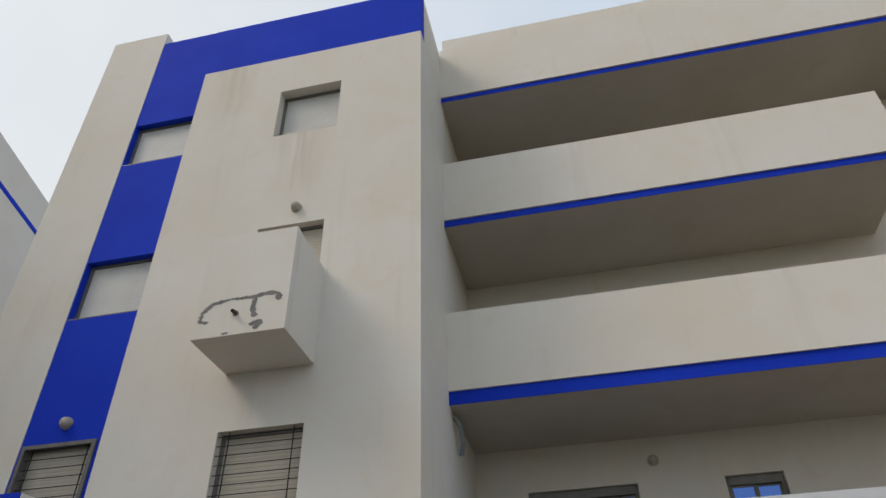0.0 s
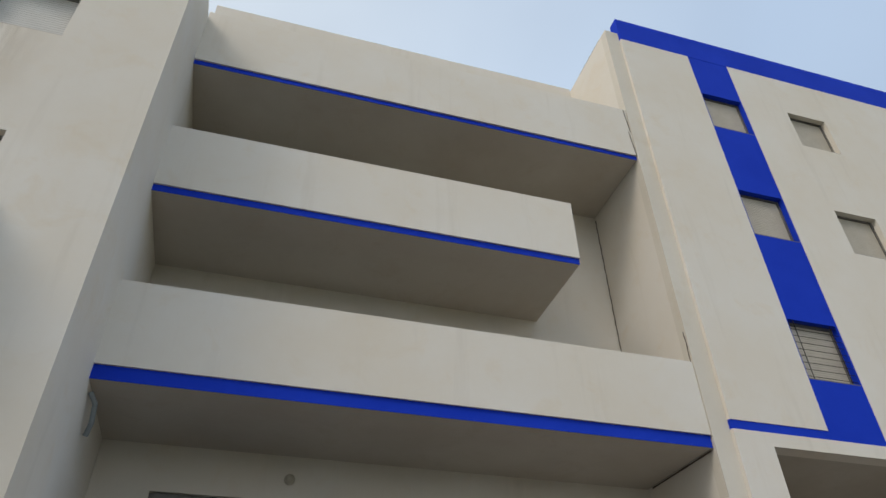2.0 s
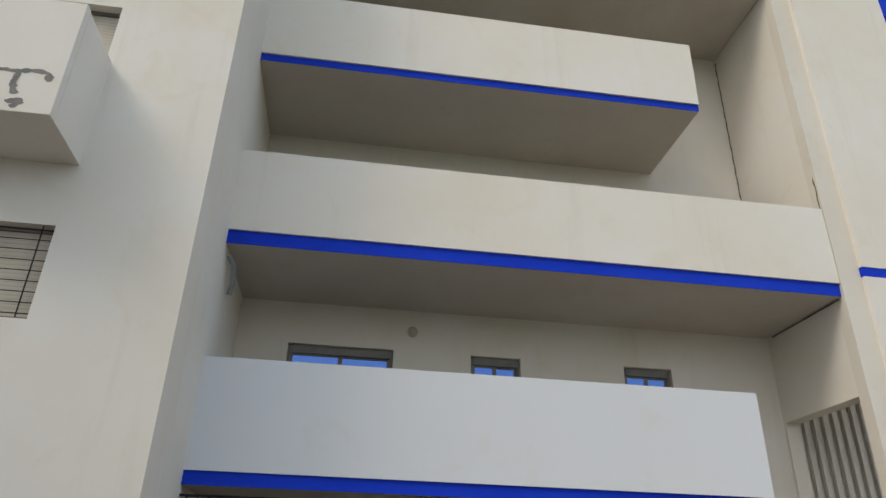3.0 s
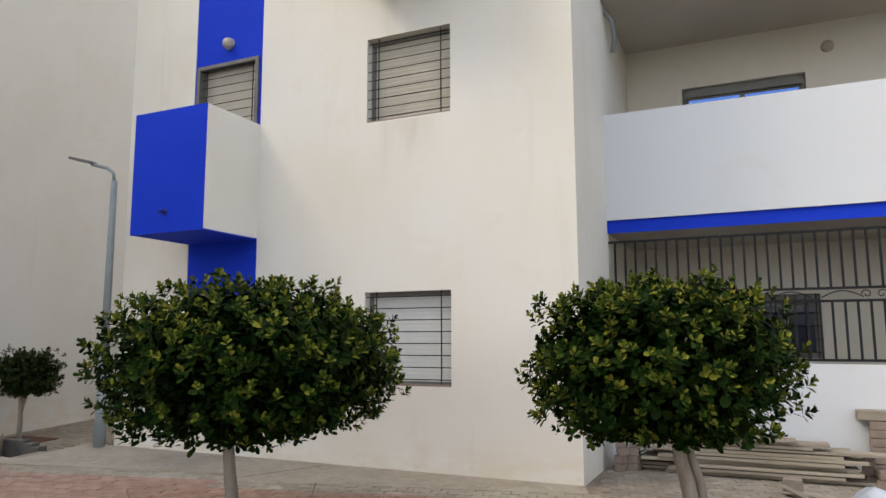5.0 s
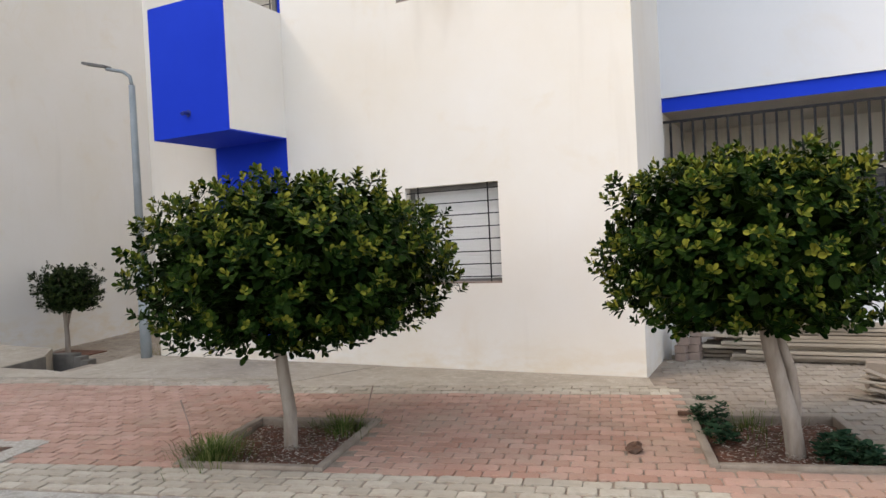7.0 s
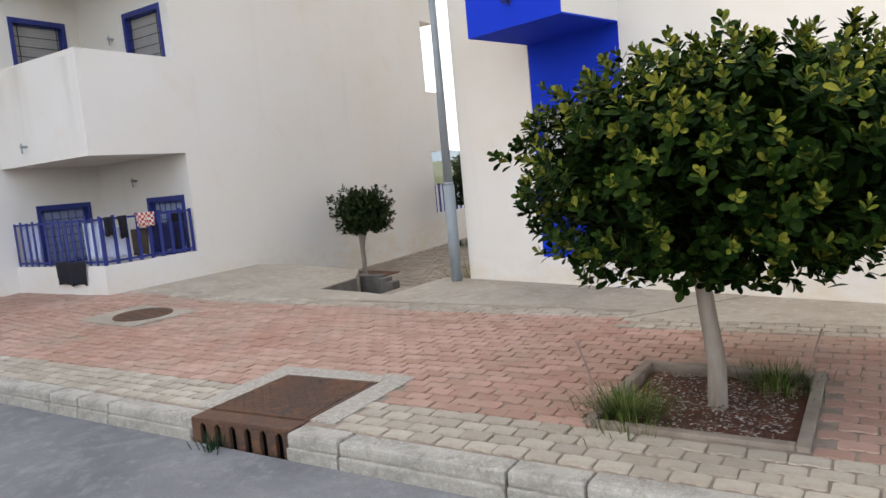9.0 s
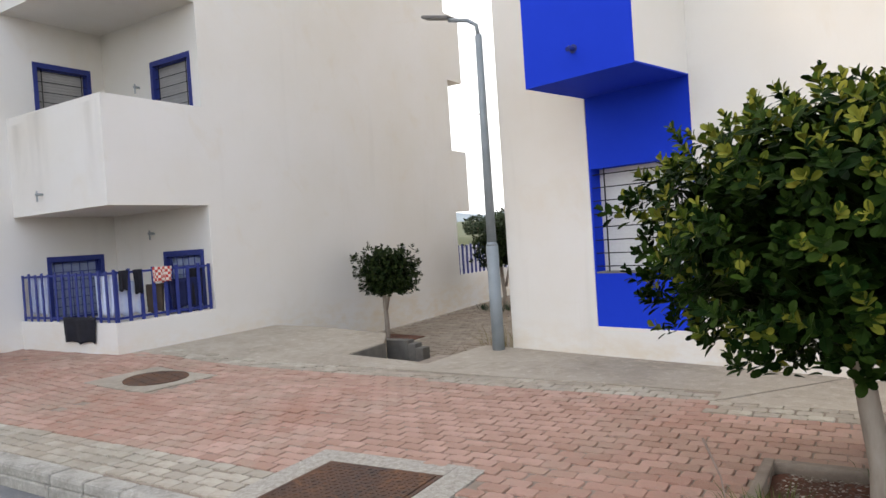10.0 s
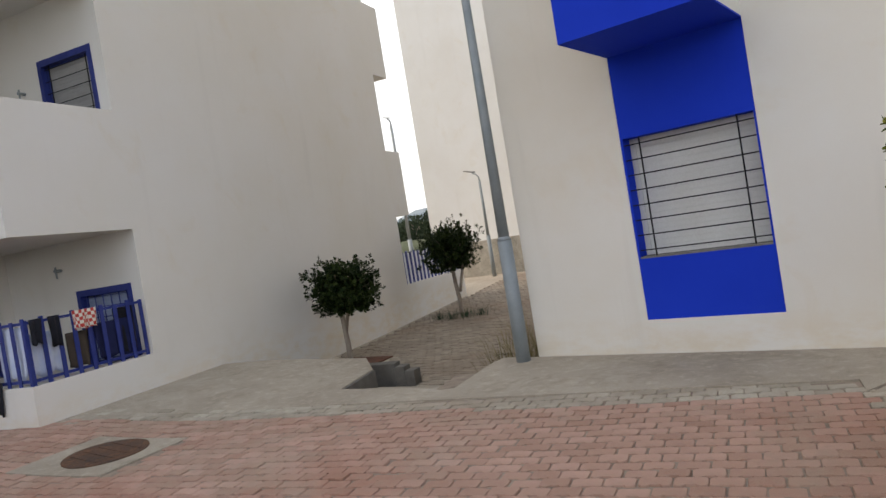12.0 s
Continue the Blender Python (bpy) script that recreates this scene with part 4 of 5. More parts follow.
for P, a, z in ((PS, -8.45, 4.05), (PS, -8.35, 1.72), (PNC, -8.55, 2.33)):
    b2 = B()
    rod(b2, P(a, 0, z), P(a, 0.10, z), 0.02, seg=10)
    rod(b2, P(a, 0.08, z + 0.05), P(a, 0.08, z - 0.10), 0.012, seg=8)
    solo("wall_pipe", b2, "galvanised", "small bent pipe end sticking out of the wall", "pipe", group="wall pipe ends", at=P(a, 0, z))
TURNED = Matrix.Translation((OX, OY, 0)) @ Matrix.Rotation(TH, 4, "Z")
for ob in [o for o in scene.objects if o not in before_near and o.parent is None]:
    ob.matrix_basis = TURNED @ ob.matrix_basis

# ---- far side of the alley ----
far = thing("far_building", (-14, 27, 0), "large plain white apartment block beyond the alley", "building")
part("wall", put(wall, "y", 24.0, 0.3, -22.0, -4, -0.6, 17), "far_white", far)
part("wall", put(wall, "x", -22.0, 0.3, 24.3, 34, -0.6, 17), "far_white", far)
bm = B()
box(bm, -21.7, -4, 24.3, 34, 16.4, 16.6)
part("roof", bm, "concrete", far)
bm = B()
box(bm, -17.9, -9, 20.0, 20.2, -0.6, 1.0, 0.02)
solo("garden_wall", bm, "kerb", "low grey rendered wall at the end of the alley", "wall", at=(-13, 20.1, 0))
bm = B()
n = 40
grid = [[bm.verts.new((-75 + 52 * i / n, 17 + 70 * j / n, -0.5 + 1.75 * min(1, max(0, (-22.6 - (-75 + 52 * i / n)) / 8)) + 0.25 * noise.noise((i * 0.4, j * 0.4, 2)))) for j in range(n + 1)] for i in range(n + 1)]
for i in range(n):
    for j in range(n):
        bm.faces.new((grid[i][j], grid[i + 1][j], grid[i + 1][j + 1], grid[i][j + 1]))
solo("ground_field", bm, "land", "rough grassy field rising beyond the blocks", "field", "structure", smooth=True)
bm = B()
nseg = 80
prev = None
for k in range(nseg + 1):
    a = math.pi * 0.35 + math.pi * 0.75 * k / nseg
    R = 900
    h = 55 + 38 * noise.noise((k * 0.11, 0, 3)) + 14 * noise.noise((k * 0.4, 5, 1))
    p = [bm.verts.new((R * math.cos(a), R * math.sin(a), -20)), bm.verts.new((R * 1.25 * math.cos(a), R * 1.25 * math.sin(a), max(20, h)))]
    if prev:
        bm.faces.new((prev[0], p[0], p[1], prev[1]))
    prev = p
solo("backdrop_hills", bm, "hill", "hazy blue-grey hills on the skyline", "hills", "structure", smooth=True)

# ---- trees ----


LEAF = ((0, 0, 0), (0.14, 0.10, 0.03), (0.38, 0.40, 0.07), (0.66, 0.50, 0.07), (0.90, 0.33, 0.0), (1.0, 0.0, -0.04), (0.90, -0.33, 0.0), (0.66, -0.50, 0.07), (0.38, -0.40, 0.07), (0.14, -0.10, 0.03), (0.6, 0.0, 0.0))


def leaf_into(verts, faces, at, d, up, L, W):
    """An obovate round-tipped leaf, folded along the midrib."""
    s = d.cross(up).normalized()
    n = s.cross(d).normalized()
    b = len(verts)
    for f, w, h in LEAF:
        verts.append(at + d * (L * f) + s * (W * w) + n * (L * h))
    faces.extend(((b + i, b + (i + 1) % 10, b + 10) for i in range(10)))


def crown_mesh(name, rx, rz, tips, core, L, seed, mat, square=2.4, low=-0.8, tilt=0.0, rough=0.09, young=0.85):
    """Leafy shoots standing out of an uneven clipped dome, and a dense inside of older leaves whose shade is deepened
    by their dark colour.
    low: the underside, in rz; tilt: how far it lifts towards +x."""
    rc = random.Random(seed)
    verts, faces, slots = [], [], []
    off = Vector((seed * 1.7, seed * 0.9, 3.1))
    for k in range(tips + core):
        deep = k >= tips
        z, a = rc.uniform(-1, 1), rc.uniform(0, 2 * math.pi)
        q = math.sqrt(1 - z * z)
        dirn = Vector((q * math.cos(a), q * math.sin(a), z))
        lump = 1 + rough * noise.noise(dirn * 2.1 + off) + rough * 1.5 * noise.noise(dirn * 4.6 + off)
        r = lump * (q ** square + abs(z) ** square) ** (-1 / square)
        r *= rc.uniform(0.42, 0.80) if deep else rc.uniform(0.82, 1.0) + (rc.uniform(0.02, 0.07) if rc.random() < 0.08 else 0)
        p = Vector((dirn.x * rx, dirn.y * rx, dirn.z * rz)) * r
        side_on = (p.x * 0.9 + p.y * 0.44) / rx
        floor = rz * (low + tilt * max(0, side_on) ** 1.4) + 0.05 * noise.noise(p * 2.5 + off)
        under = p.z < floor
        if under:
            p.z = floor + (rc.uniform(0, 0.12) if deep else rc.uniform(-0.02, 0.05))
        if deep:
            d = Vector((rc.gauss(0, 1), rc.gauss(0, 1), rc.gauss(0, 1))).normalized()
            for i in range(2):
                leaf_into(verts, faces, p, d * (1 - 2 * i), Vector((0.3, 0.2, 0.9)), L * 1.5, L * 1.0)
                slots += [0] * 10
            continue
        flat = Vector((dirn.x, dirn.y, 0.0))
        axis = flat * 0.8 + Vector((0, 0, -0.15 if under else 0.55 + 0.5 * max(0, dirn.z))) + Vector((rc.gauss(0, 0.28), rc.gauss(0, 0.28), rc.gauss(0, 0.2)))
        axis.normalize()
        side = axis.orthogonal().normalized()
        other = axis.cross(side)
        n = rc.randint(8, 12)
        stem = L * rc.uniform(0.9, 1.5)
        size = L * rc.uniform(0.8, 1.15)
        # more fresh shoots upward: young growth plus top light put into colour
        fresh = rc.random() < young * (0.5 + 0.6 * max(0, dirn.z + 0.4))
        turn = rc.uniform(0, 6.28)
        for i in range(n):
            f = i / (n - 1)
            ang = turn + i * 2.4
            out = side * math.cos(ang) + other * math.sin(ang)
            d = (out * (1.0 - 0.55 * f) + axis * (0.25 + 0.75 * f)).normalized()
            s1 = size * (1.05 - 0.4 * f) * rc.uniform(0.85, 1.1)
            leaf_into(verts, faces, p + axis * stem * (f - 0.6), d, axis, s1, s1 * rc.uniform(0.5, 0.62))
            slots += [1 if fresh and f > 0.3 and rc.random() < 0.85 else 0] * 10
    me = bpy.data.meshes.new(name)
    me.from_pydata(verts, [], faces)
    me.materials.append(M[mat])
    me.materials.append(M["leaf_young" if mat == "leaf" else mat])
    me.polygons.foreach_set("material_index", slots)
    return me


def tree(at, crown_at, rx, rz, count, inner, L, seed, mat, label, trunk, fork=None, r0=0.047, **shape):
    t = thing("tree", at, label, "tree", "clipped street trees")
    bm = B()
    pts = [Vector(at) + Vector(p) for p in trunk]
    tube(bm, [pts[0] - Vector((0, 0, 0.12)), *pts], [r0 * 1.25] + [r0 * (1.12 - 0.35 * i / len(pts)) for i in range(len(pts))], 12)
    if fork:
        fp = [Vector(at) + Vector(p) for p in fork]
        tube(bm, fp, [r0 * 0.72 - 0.06 * r0 * i for i in range(len(fp))], 10)
    part("trunk", bm, "bark", t, "slender pale trunk", True)
    rc = random.Random(seed)
    bm = B()
    top = pts[-1]
    for k in range(9):
        a = k * 2.4 + rc.uniform(0, 0.6)
        e = Vector(crown_at) + Vector((math.cos(a) * rx * 0.72, math.sin(a) * rx * 0.72, rc.uniform(-0.1, 0.6) * rz))
        mid = top.lerp(e, 0.5) + Vector((0, 0, 0.05))
        tube(bm, [top - Vector((0, 0, 0.05)), mid, e], [r0 * 0.55, r0 * 0.35, 0.006], 6)
    part("limbs", bm, "bark", t)
    ob = new("crown", crown_mesh("crown", rx, rz, count, inner, L, seed, mat, **shape))
    ob.parent = t
    ob.location = Vector(crown_at) - BASE[t]
    tagged(ob, "dense rounded crown of small glossy leaves")
    return t


tree((-3.52, 4.49, -0.04), (-3.40, 4.55, 1.265), 1.15, 0.64, 1300, 5200, 0.066, 3, "leaf", "clipped round tree with glossy leaves in a square pit",
     [(0, 0, 0), (0.0, 0.01, 0.25), (-0.03, 0, 0.5), (-0.06, 0, 0.75), (-0.08, 0, 1.0)], square=2.3, low=-0.85, tilt=0.28)
tree((-0.25, 5.33, -0.02), (-0.48, 5.22, 1.27), 0.87, 0.58, 940, 3800, 0.064, 11, "leaf", "clipped round tree on a leaning split trunk",
     [(0, 0, 0), (-0.02, 0, 0.2), (-0.07, -0.02, 0.42), (-0.12, -0.03, 0.66), (-0.15, -0.04, 0.95)],
     [(-0.005, 0.02, 0.10), (0.012, 0.03, 0.30), (-0.005, 0.03, 0.50), (-0.07, 0.01, 0.72), (-0.10, 0.0, 0.95)], 0.052, square=2.9, low=-0.80, tilt=0.15, rough=0.11)
tree((-12.39, 8.94, -0.42), (-12.30, 8.97, 0.78), 0.56, 0.48, 420, 1300, 0.06, 5, "leaf_far", "small dark clipped tree in an alley planting pit",
     [(0, 0, 0), (0.01, 0, 0.3), (-0.01, 0, 0.6), (-0.03, 0, 0.95)], [(0.0, 0, 0.5), (0.06, 0.03, 0.75), (0.2, 0.05, 1.1)], 0.042, low=-0.7, rough=0.28)
tree((-12.89, 12.8, -0.34), (-12.95, 12.8, 1.08), 0.60, 0.56, 420, 1300, 0.06, 6, "leaf_far", "small dark tree further along the alley",
     [(0, 0, 0), (0.0, 0, 0.35), (-0.04, 0, 0.7), (-0.06, 0, 1.1)], [(0.05, 0, 0.5), (0.10, 0.03, 0.75), (0.22, 0.02, 1.1)], 0.045, low=-0.75, rough=0.3)
rb = random.Random(15)
for k in range(11):
    yy = rb.uniform(30, 62)
    xx = -4.4 - 0.80 * (yy - 1.2) + rb.uniform(-4.5, 3.0)
    h = rb.uniform(1.1, 1.9)
    tree((xx, yy, 1.0), (xx, yy, 1.1 + h * 0.55), h * 0.8, h * 0.62, 190, 160, 0.2, 60 + k, "far_wood", "bushy green tree at the edge of the field",
         [(0, 0, 0), (0.05, 0, h * 0.3), (0, 0, h * 0.6)], None, 0.1)
bm = B()
sheet(bm, [(-12.95, 8.5), (-11.75, 8.65), (-11.85, 9.35), (-12.85, 9.3)], -0.5, -0.395, False)
solo("soil_patch", bm, "earth", "bare soil around the foot of the alley tree", "soil", "structure")
# pits, their edging, litter and weeds
rw = random.Random(21)
for (u0, u1, v0, v1), seed in zip(PITS, (1, 2)):
    pit = thing("tree_pit", (*st((u0 + u1) / 2, (v0 + v1) / 2), -0.05), "square earth tree pit edged with concrete, littered with chips", "planting pit", "tree pits")
    bm = B()
    rc = random.Random(seed)
    n = 14
    grid = [[bm.verts.new((*st(u0 + (u1 - u0) * i / n, v0 + (v1 - v0) * j / n), -0.055 + 0.03 * noise.noise((i * 0.5, j * 0.5, seed)))) for j in range(n + 1)] for i in range(n + 1)]
    for i in range(n):
        for j in range(n):
            bm.faces.new((grid[i][j], grid[i + 1][j], grid[i + 1][j + 1], grid[i][j + 1]))
    part("soil", bm, "earth", pit, "dark reddish soil", True)
    for a0, a1, b0, b1 in ((u0 - 0.06, u0, v0 - 0.06, v1 + 0.06), (u1, u1 + 0.06, v0 - 0.06, v1 + 0.06), (u0, u1, v0 - 0.06, v0), (u0, u1, v1, v1 + 0.06)):
        bm = B()
        box(bm, -(a1 - a0) / 2, (a1 - a0) / 2, -(b1 - b0) / 2, (b1 - b0) / 2, -0.2, 0.016, 0.01)
        part("edging", local(bm, (a0 + a1) / 2, (b0 + b1) / 2), "edging", pit)
    verts, faces = [], []
    for k in range(1900):
        x, y = st(rc.uniform(u0 + 0.05, u1 - 0.05), rc.uniform(v0 + 0.05, v1 - 0.05))
        a = rc.uniform(0, 6.28)
        leaf_into(verts, faces, Vector((x, y, -0.035 + rc.uniform(0, 0.015))), Vector((math.cos(a), math.sin(a), rc.uniform(-0.2, 0.3))).normalized(), Vector((0.1, 0.1, 1)), rc.uniform(0.01, 0.034), rc.uniform(0.006, 0.018))
    me = bpy.data.meshes.new("litter")
    me.from_pydata(verts, [], faces)
    me.materials.append(M["litter"])
    ob = new("litter", me)
    tagged(ob, "dry leaf litter and pale chips on the soil", "litter", "", "stuff")


def tuft(name, x, y, z, n, h, spread, mat, label, seed):
    rc = random.Random(seed)
    verts, faces = [], []
    for k in range(n):
        a = rc.uniform(0, 6.28)
        r = abs(rc.gauss(0, spread * 0.45))
        b = Vector((x + r * math.cos(a), y + r * math.sin(a), z))
        d = Vector((math.cos(a) * rc.uniform(0.1, 0.8), math.sin(a) * rc.uniform(0.1, 0.8), 1)).normalized()
        H = h * rc.uniform(0.5, 1.1)
        s = Vector((-d.y, d.x, 0.01)).normalized() * (0.0026 if mat == "grass" else 0.0035)
        m1, m2 = b + d * H * 0.55, b + d * H * 0.9 + Vector((d.x, d.y, -0.35)) * H * 0.35
        i = len(verts)
        verts += [b - s, b + s, m1 - s * 0.8, m1 + s * 0.8, m2]
        faces += [(i, i + 1, i + 3, i + 2), (i + 2, i + 3, i + 4)]
    me = bpy.data.meshes.new(name)
    me.from_pydata(verts, [], faces)
    me.materials.append(M[mat])
    return tagged(new(name, me), label, "grass", "", "stuff")


tuft("grass_tuft", *st(0.98, 0.84), -0.04, 620, 0.24, 0.30, "grass", "tuft of green and straw grass in the tree pit corner", 1)
tuft("grass_tuft", *st(1.62, 1.66), -0.04, 420, 0.16, 0.34, "grass", "low grass along the back of the tree pit", 2)
tuft("grass_tuft", *st(4.55, 1.88), -0.04, 200, 0.12, 0.5, "grass", "low grass along the back of the tree pit", 3)
tuft("grass_tuft", *st(-1.28, -0.03), -0.15, 60, 0.14, 0.12, "weed", "weeds growing by the drain slots", 4)
for u, v, lean, h in ((0.80, 0.90, -0.10, 0.36), (1.78, 1.70, 0.05, 0.30)):
    x, y = st(u, v)
    bm = B()
    tube(bm, [(x, y, -0.04), (x + lean * 0.5, y + 0.02, h * 0.55), (x + lean * 1.3, y + 0.03, h)], [0.004, 0.004, 0.006], 6)
    solo("dry_stalk", bm, "brick", "thin dry reddish stalk standing in the tree pit", "stalk", group="dry stalks", at=(x, y, -0.04))
bm = B()
sheet(bm, [(-7.94, 7.75), (-7.94, 14.5), (-8.95, 14.5), (-8.85, 7.75)], -0.6, -0.36, False)
solo("planting_bed", bm, "earth", "narrow bare planting bed along the building's side wall", "planting bed", "structure")
for k in range(12):
    tuft("dry_grass", -8.75 - 0.10 * (k % 3), 8.0 + 0.5 * k, -0.37, 80, 0.75, 0.55, "dry_grass", "dry arching grass at the edge of the planting bed", 30 + k)
for k, (dx, dy) in enumerate(((0.35, -0.35), (0.1, -0.5), (-0.3, -0.4), (0.6, -0.2))):
    tuft("bed_plants", -12.89 + dx, 12.8 + dy, -0.33, 60, 0.26, 0.3, "weed", "low dark plants at the foot of the alley tree", 80 + k)
for k in range(7):
    tuft("bed_plants", -8.3 - 0.08 * (k % 2), 8.2 + 0.8 * k, -0.37, 120, 0.62, 0.4, "grass", "untidy green plants in the narrow bed", 50 + k)


def weed(u, v, r, h, n, L, seed, label):
    rc = random.Random(seed)
    verts, faces = [], []
    x, y = st(u, v)
    for k in range(n):
        a, rr = rc.uniform(0, 6.28), r * math.sqrt(rc.random())
        p = Vector((x + rr * math.cos(a), y + rr * math.sin(a), -0.03 + h * rc.random() * (1 - (rr / r) ** 2 * 0.6)))
        for i in range(5):
            b = a + i * 1.256 + rc.uniform(-0.3, 0.3)
            d = Vector((math.cos(b), math.sin(b), rc.uniform(0.1, 0.7))).normalized()
            leaf_into(verts, faces, p, d, Vector((0, 0, 1)), L * rc.uniform(0.7, 1.2), L * 0.5)
    me = bpy.data.meshes.new("weed")
    me.from_pydata(verts, [], faces)
    me.materials.append(M["weed"])
    ob = new("weed", me)
    return tagged(ob, label, "weed", "weeds in the tree pit")


weed(4.32, 1.90, 0.13, 0.24, 60, 0.05, 1, "upright bluish-green weed at the pit corner")
weed(4.34, 1.55, 0.12, 0.12, 40, 0.05, 2, "low green weed in the tree pit")
weed(4.98, 1.22, 0.15, 0.16, 80, 0.06, 3, "broad bluish-green leafy weed in the tree pit")
weed(5.08, 1.12, 0.09, 0.14, 30, 0.06, 4, "broad bluish-green leafy weed at the pit edge")

# ---- street lamps ----


def street_lamp(at, h, arm, label, r=0.075):
    lamp = thing("street_lamp", at, label, "street lamp", "street lamps")
    x, y, z = at
    bm = B()
    rod(bm, (x, y, z - 0.1), (x, y, z + 1.22), r * 1.08, r * 1.08, 20)
    rod(bm, (x, y, z + 1.22), (x, y, z + 1.26), r * 1.08, r * 0.85, 20)
    part("sleeve", bm, "galvanised", lamp, "wider lower sleeve", True)
    bm = B()
    rod(bm, (x, y, z + 1.25), (x, y, z + h), r * 0.84, r * 0.62, 18)
    part("pole", bm, "galvanised", lamp, "", True)
    bm = B()
    ax, ay = arm
    tube(bm, [(x, y, z + h), (x + ax * 0.03, y + ay * 0.03, z + h + 0.12), (x + ax * 0.18, y + ay * 0.18, z + h + 0.2), (x + ax * 0.55, y + ay * 0.55, z + h + 0.27)], [r * 0.36] * 4, 10)
    part("arm", bm, "galvanised", lamp, "", True)
    bm = B()
    d = Vector((ax, ay, 0)).normalized()
    q = d.to_track_quat("X", "Z").to_matrix().to_4x4()
    L = Vector((ax, ay, 0)).length
    box(bm, -0.2, 0.2, -0.07, 0.07, -0.018, 0.02, 0.012, q @ Matrix.Rotation(radians(-14), 4, "Y"))
    bmesh.ops.translate(bm, verts=bm.verts, vec=(x + ax * 0.78, y + ay * 0.78, z + h + 0.34))
    part("lamp_head", bm, "grey_alu", lamp, "flat grey lamp head")
    return lamp


street_lamp((-8.01, 7.035, 0.0), 3.66, (-0.74, -0.1), "grey galvanised street lamp at the building corner", 0.066)
street_lamp((-22.3, 22.9, 0.2), 5.95, (-0.3, 0.1), "tall thin street lamp beyond the alley", 0.085)
street_lamp((-16.3, 19.5, -0.1), 3.0, (-0.45, 0.06), "thin street lamp in front of the far block", 0.06)

# ---- clutter in the bay ----
pile = thing("plank_pile", (0.5, 8.45, 0), "pile of weathered grey planks stacked along the terrace wall", "planks")
rp = random.Random(5)
z = 0.012
for lay in range(11):
    th = rp.uniform(0.024, 0.034)
    for k in range(2 if lay < 8 else 1):
        L = rp.uniform(1.6, 2.15) if lay < 8 else rp.uniform(0.9, 1.4)
        xc = 0.02 + rp.uniform(-0.2, 0.25) + (0.1 if lay > 7 else 0)
        yc = 8.30 + 0.21 * k + rp.uniform(-0.04, 0.04)
        bm = B()
        box(bm, xc - L / 2, xc + L / 2, yc - 0.1, yc + 0.1, z, z + th, 0.004, Matrix.Rotation(rp.uniform(-0.035, 0.035), 4, "Z"))
        part("plank", bm, "wood", pile)
    z += th + rp.uniform(0.002, 0.011)
for name, data in (("brick_stack", [(-1.28, 8.2, 4), (-1.16, 8.28, 5), (-0.95, 8.62, 4)]), ("brick_stack", [(0.78, 8.40, 3), (0.62, 8.42, 3)]), ("brick_stack", [(1.10, 8.5, 3), (1.2, 8.3, 2)])):
    s = thing(name, (data[0][0], data[0][1], 0), "stack of dusty fired bricks by the wall", "bricks", "brick stacks")
    for bx, by, n in data:
        for k in range(n):
            bm = B()
            box(bm, bx - 0.055, bx + 0.055, by - 0.1, by + 0.1, 0.0 + 0.085 * k, 0.08 + 0.085 * k, 0.005, Matrix.Rotation(rp.uniform(-0.25, 0.25), 4, "Z"))
            part("brick", bm, "brick", s)
bm = B()
box(bm, 1.05, 1.75, 8.62, 8.78, 0.60, 0.70, 0.008)
solo("plank", bm, "wood", "short thick plank propped by the wall", "plank", at=(1.4, 8.7, 0.6))
stack = thing("brick_stack", (1.4, 8.66, 0), "tall stack of dusty bricks carrying a plank", "bricks", "brick stacks")
for k in range(7):
    for bx in (1.25, 1.47):
        bm = B()
        box(bm, bx - 0.1, bx + 0.1, 8.60, 8.71, 0.002 + 0.085 * k, 0.082 + 0.085 * k, 0.005, Matrix.Rotation(rp.uniform(-0.12, 0.12), 4, "Z"))
        part("brick", bm, "brick", stack)
scr = thing("scrap_heap", (0.35, 6.85, 0), "small heap of broken boards and concrete blocks", "rubble")
for k in range(11):
    L = rp.uniform(0.16, 0.40)
    bm = B()
    box(bm, -L / 2, L / 2, -0.03, 0.03, -0.006, 0.006, 0.002, Matrix.Rotation(rp.uniform(-0.7, 0.3) - 0.35, 4, "Z") @ Matrix.Rotation(rp.uniform(-0.15, 0.25), 4, "Y"))
    bmesh.ops.translate(bm, verts=bm.verts, vec=(0.35 + rp.uniform(-0.18, 0.18), 6.78 + rp.uniform(-0.12, 0.15), 0.03 + 0.014 * k))
    part("board", bm, "wood", scr)
bm = B()
box(bm, -0.42, 0.42, -0.06, 0.06, -0.012, 0.012, 0.003, Matrix.Rotation(-0.72, 4, "Z") @ Matrix.Rotation(0.14, 4, "Y"))
bmesh.ops.translate(bm, verts=bm.verts, vec=(0.62, 6.72, 0.10))
part("board", bm, "wood", scr, "long board leaning on the heap")
for bx, by, bz, ry in ((0.36, 7.05, 0.0, 0.2), (0.36, 7.05, 0.125, -0.1), (0.55, 6.78, 0.0, 0.3)):
    bm = B()
    box(bm, bx - 0.075, bx + 0.075, by - 0.06, by + 0.06, bz + 0.005, bz + 0.125, 0.006, Matrix.Rotation(ry, 4, "Z"))
    part("block", bm, "edging", scr)
bm = B()
bmesh.ops.create_icosphere(bm, subdivisions=5, radius=1.0)
for v in bm.verts:
    c = v.co.copy()
    w = noise.noise(c * 2.2) * 0.16 + noise.noise(c * 6) * 0.06 + noise.noise(Vector((c.x * 14, c.y * 14, c.z * 5))) * 0.025
    v.co = Vector((c.x * 0.28, c.y * 0.27, c.z * 0.29)) * (1 + w)
    if v.co.z < -0.2:
        v.co.z = -0.2
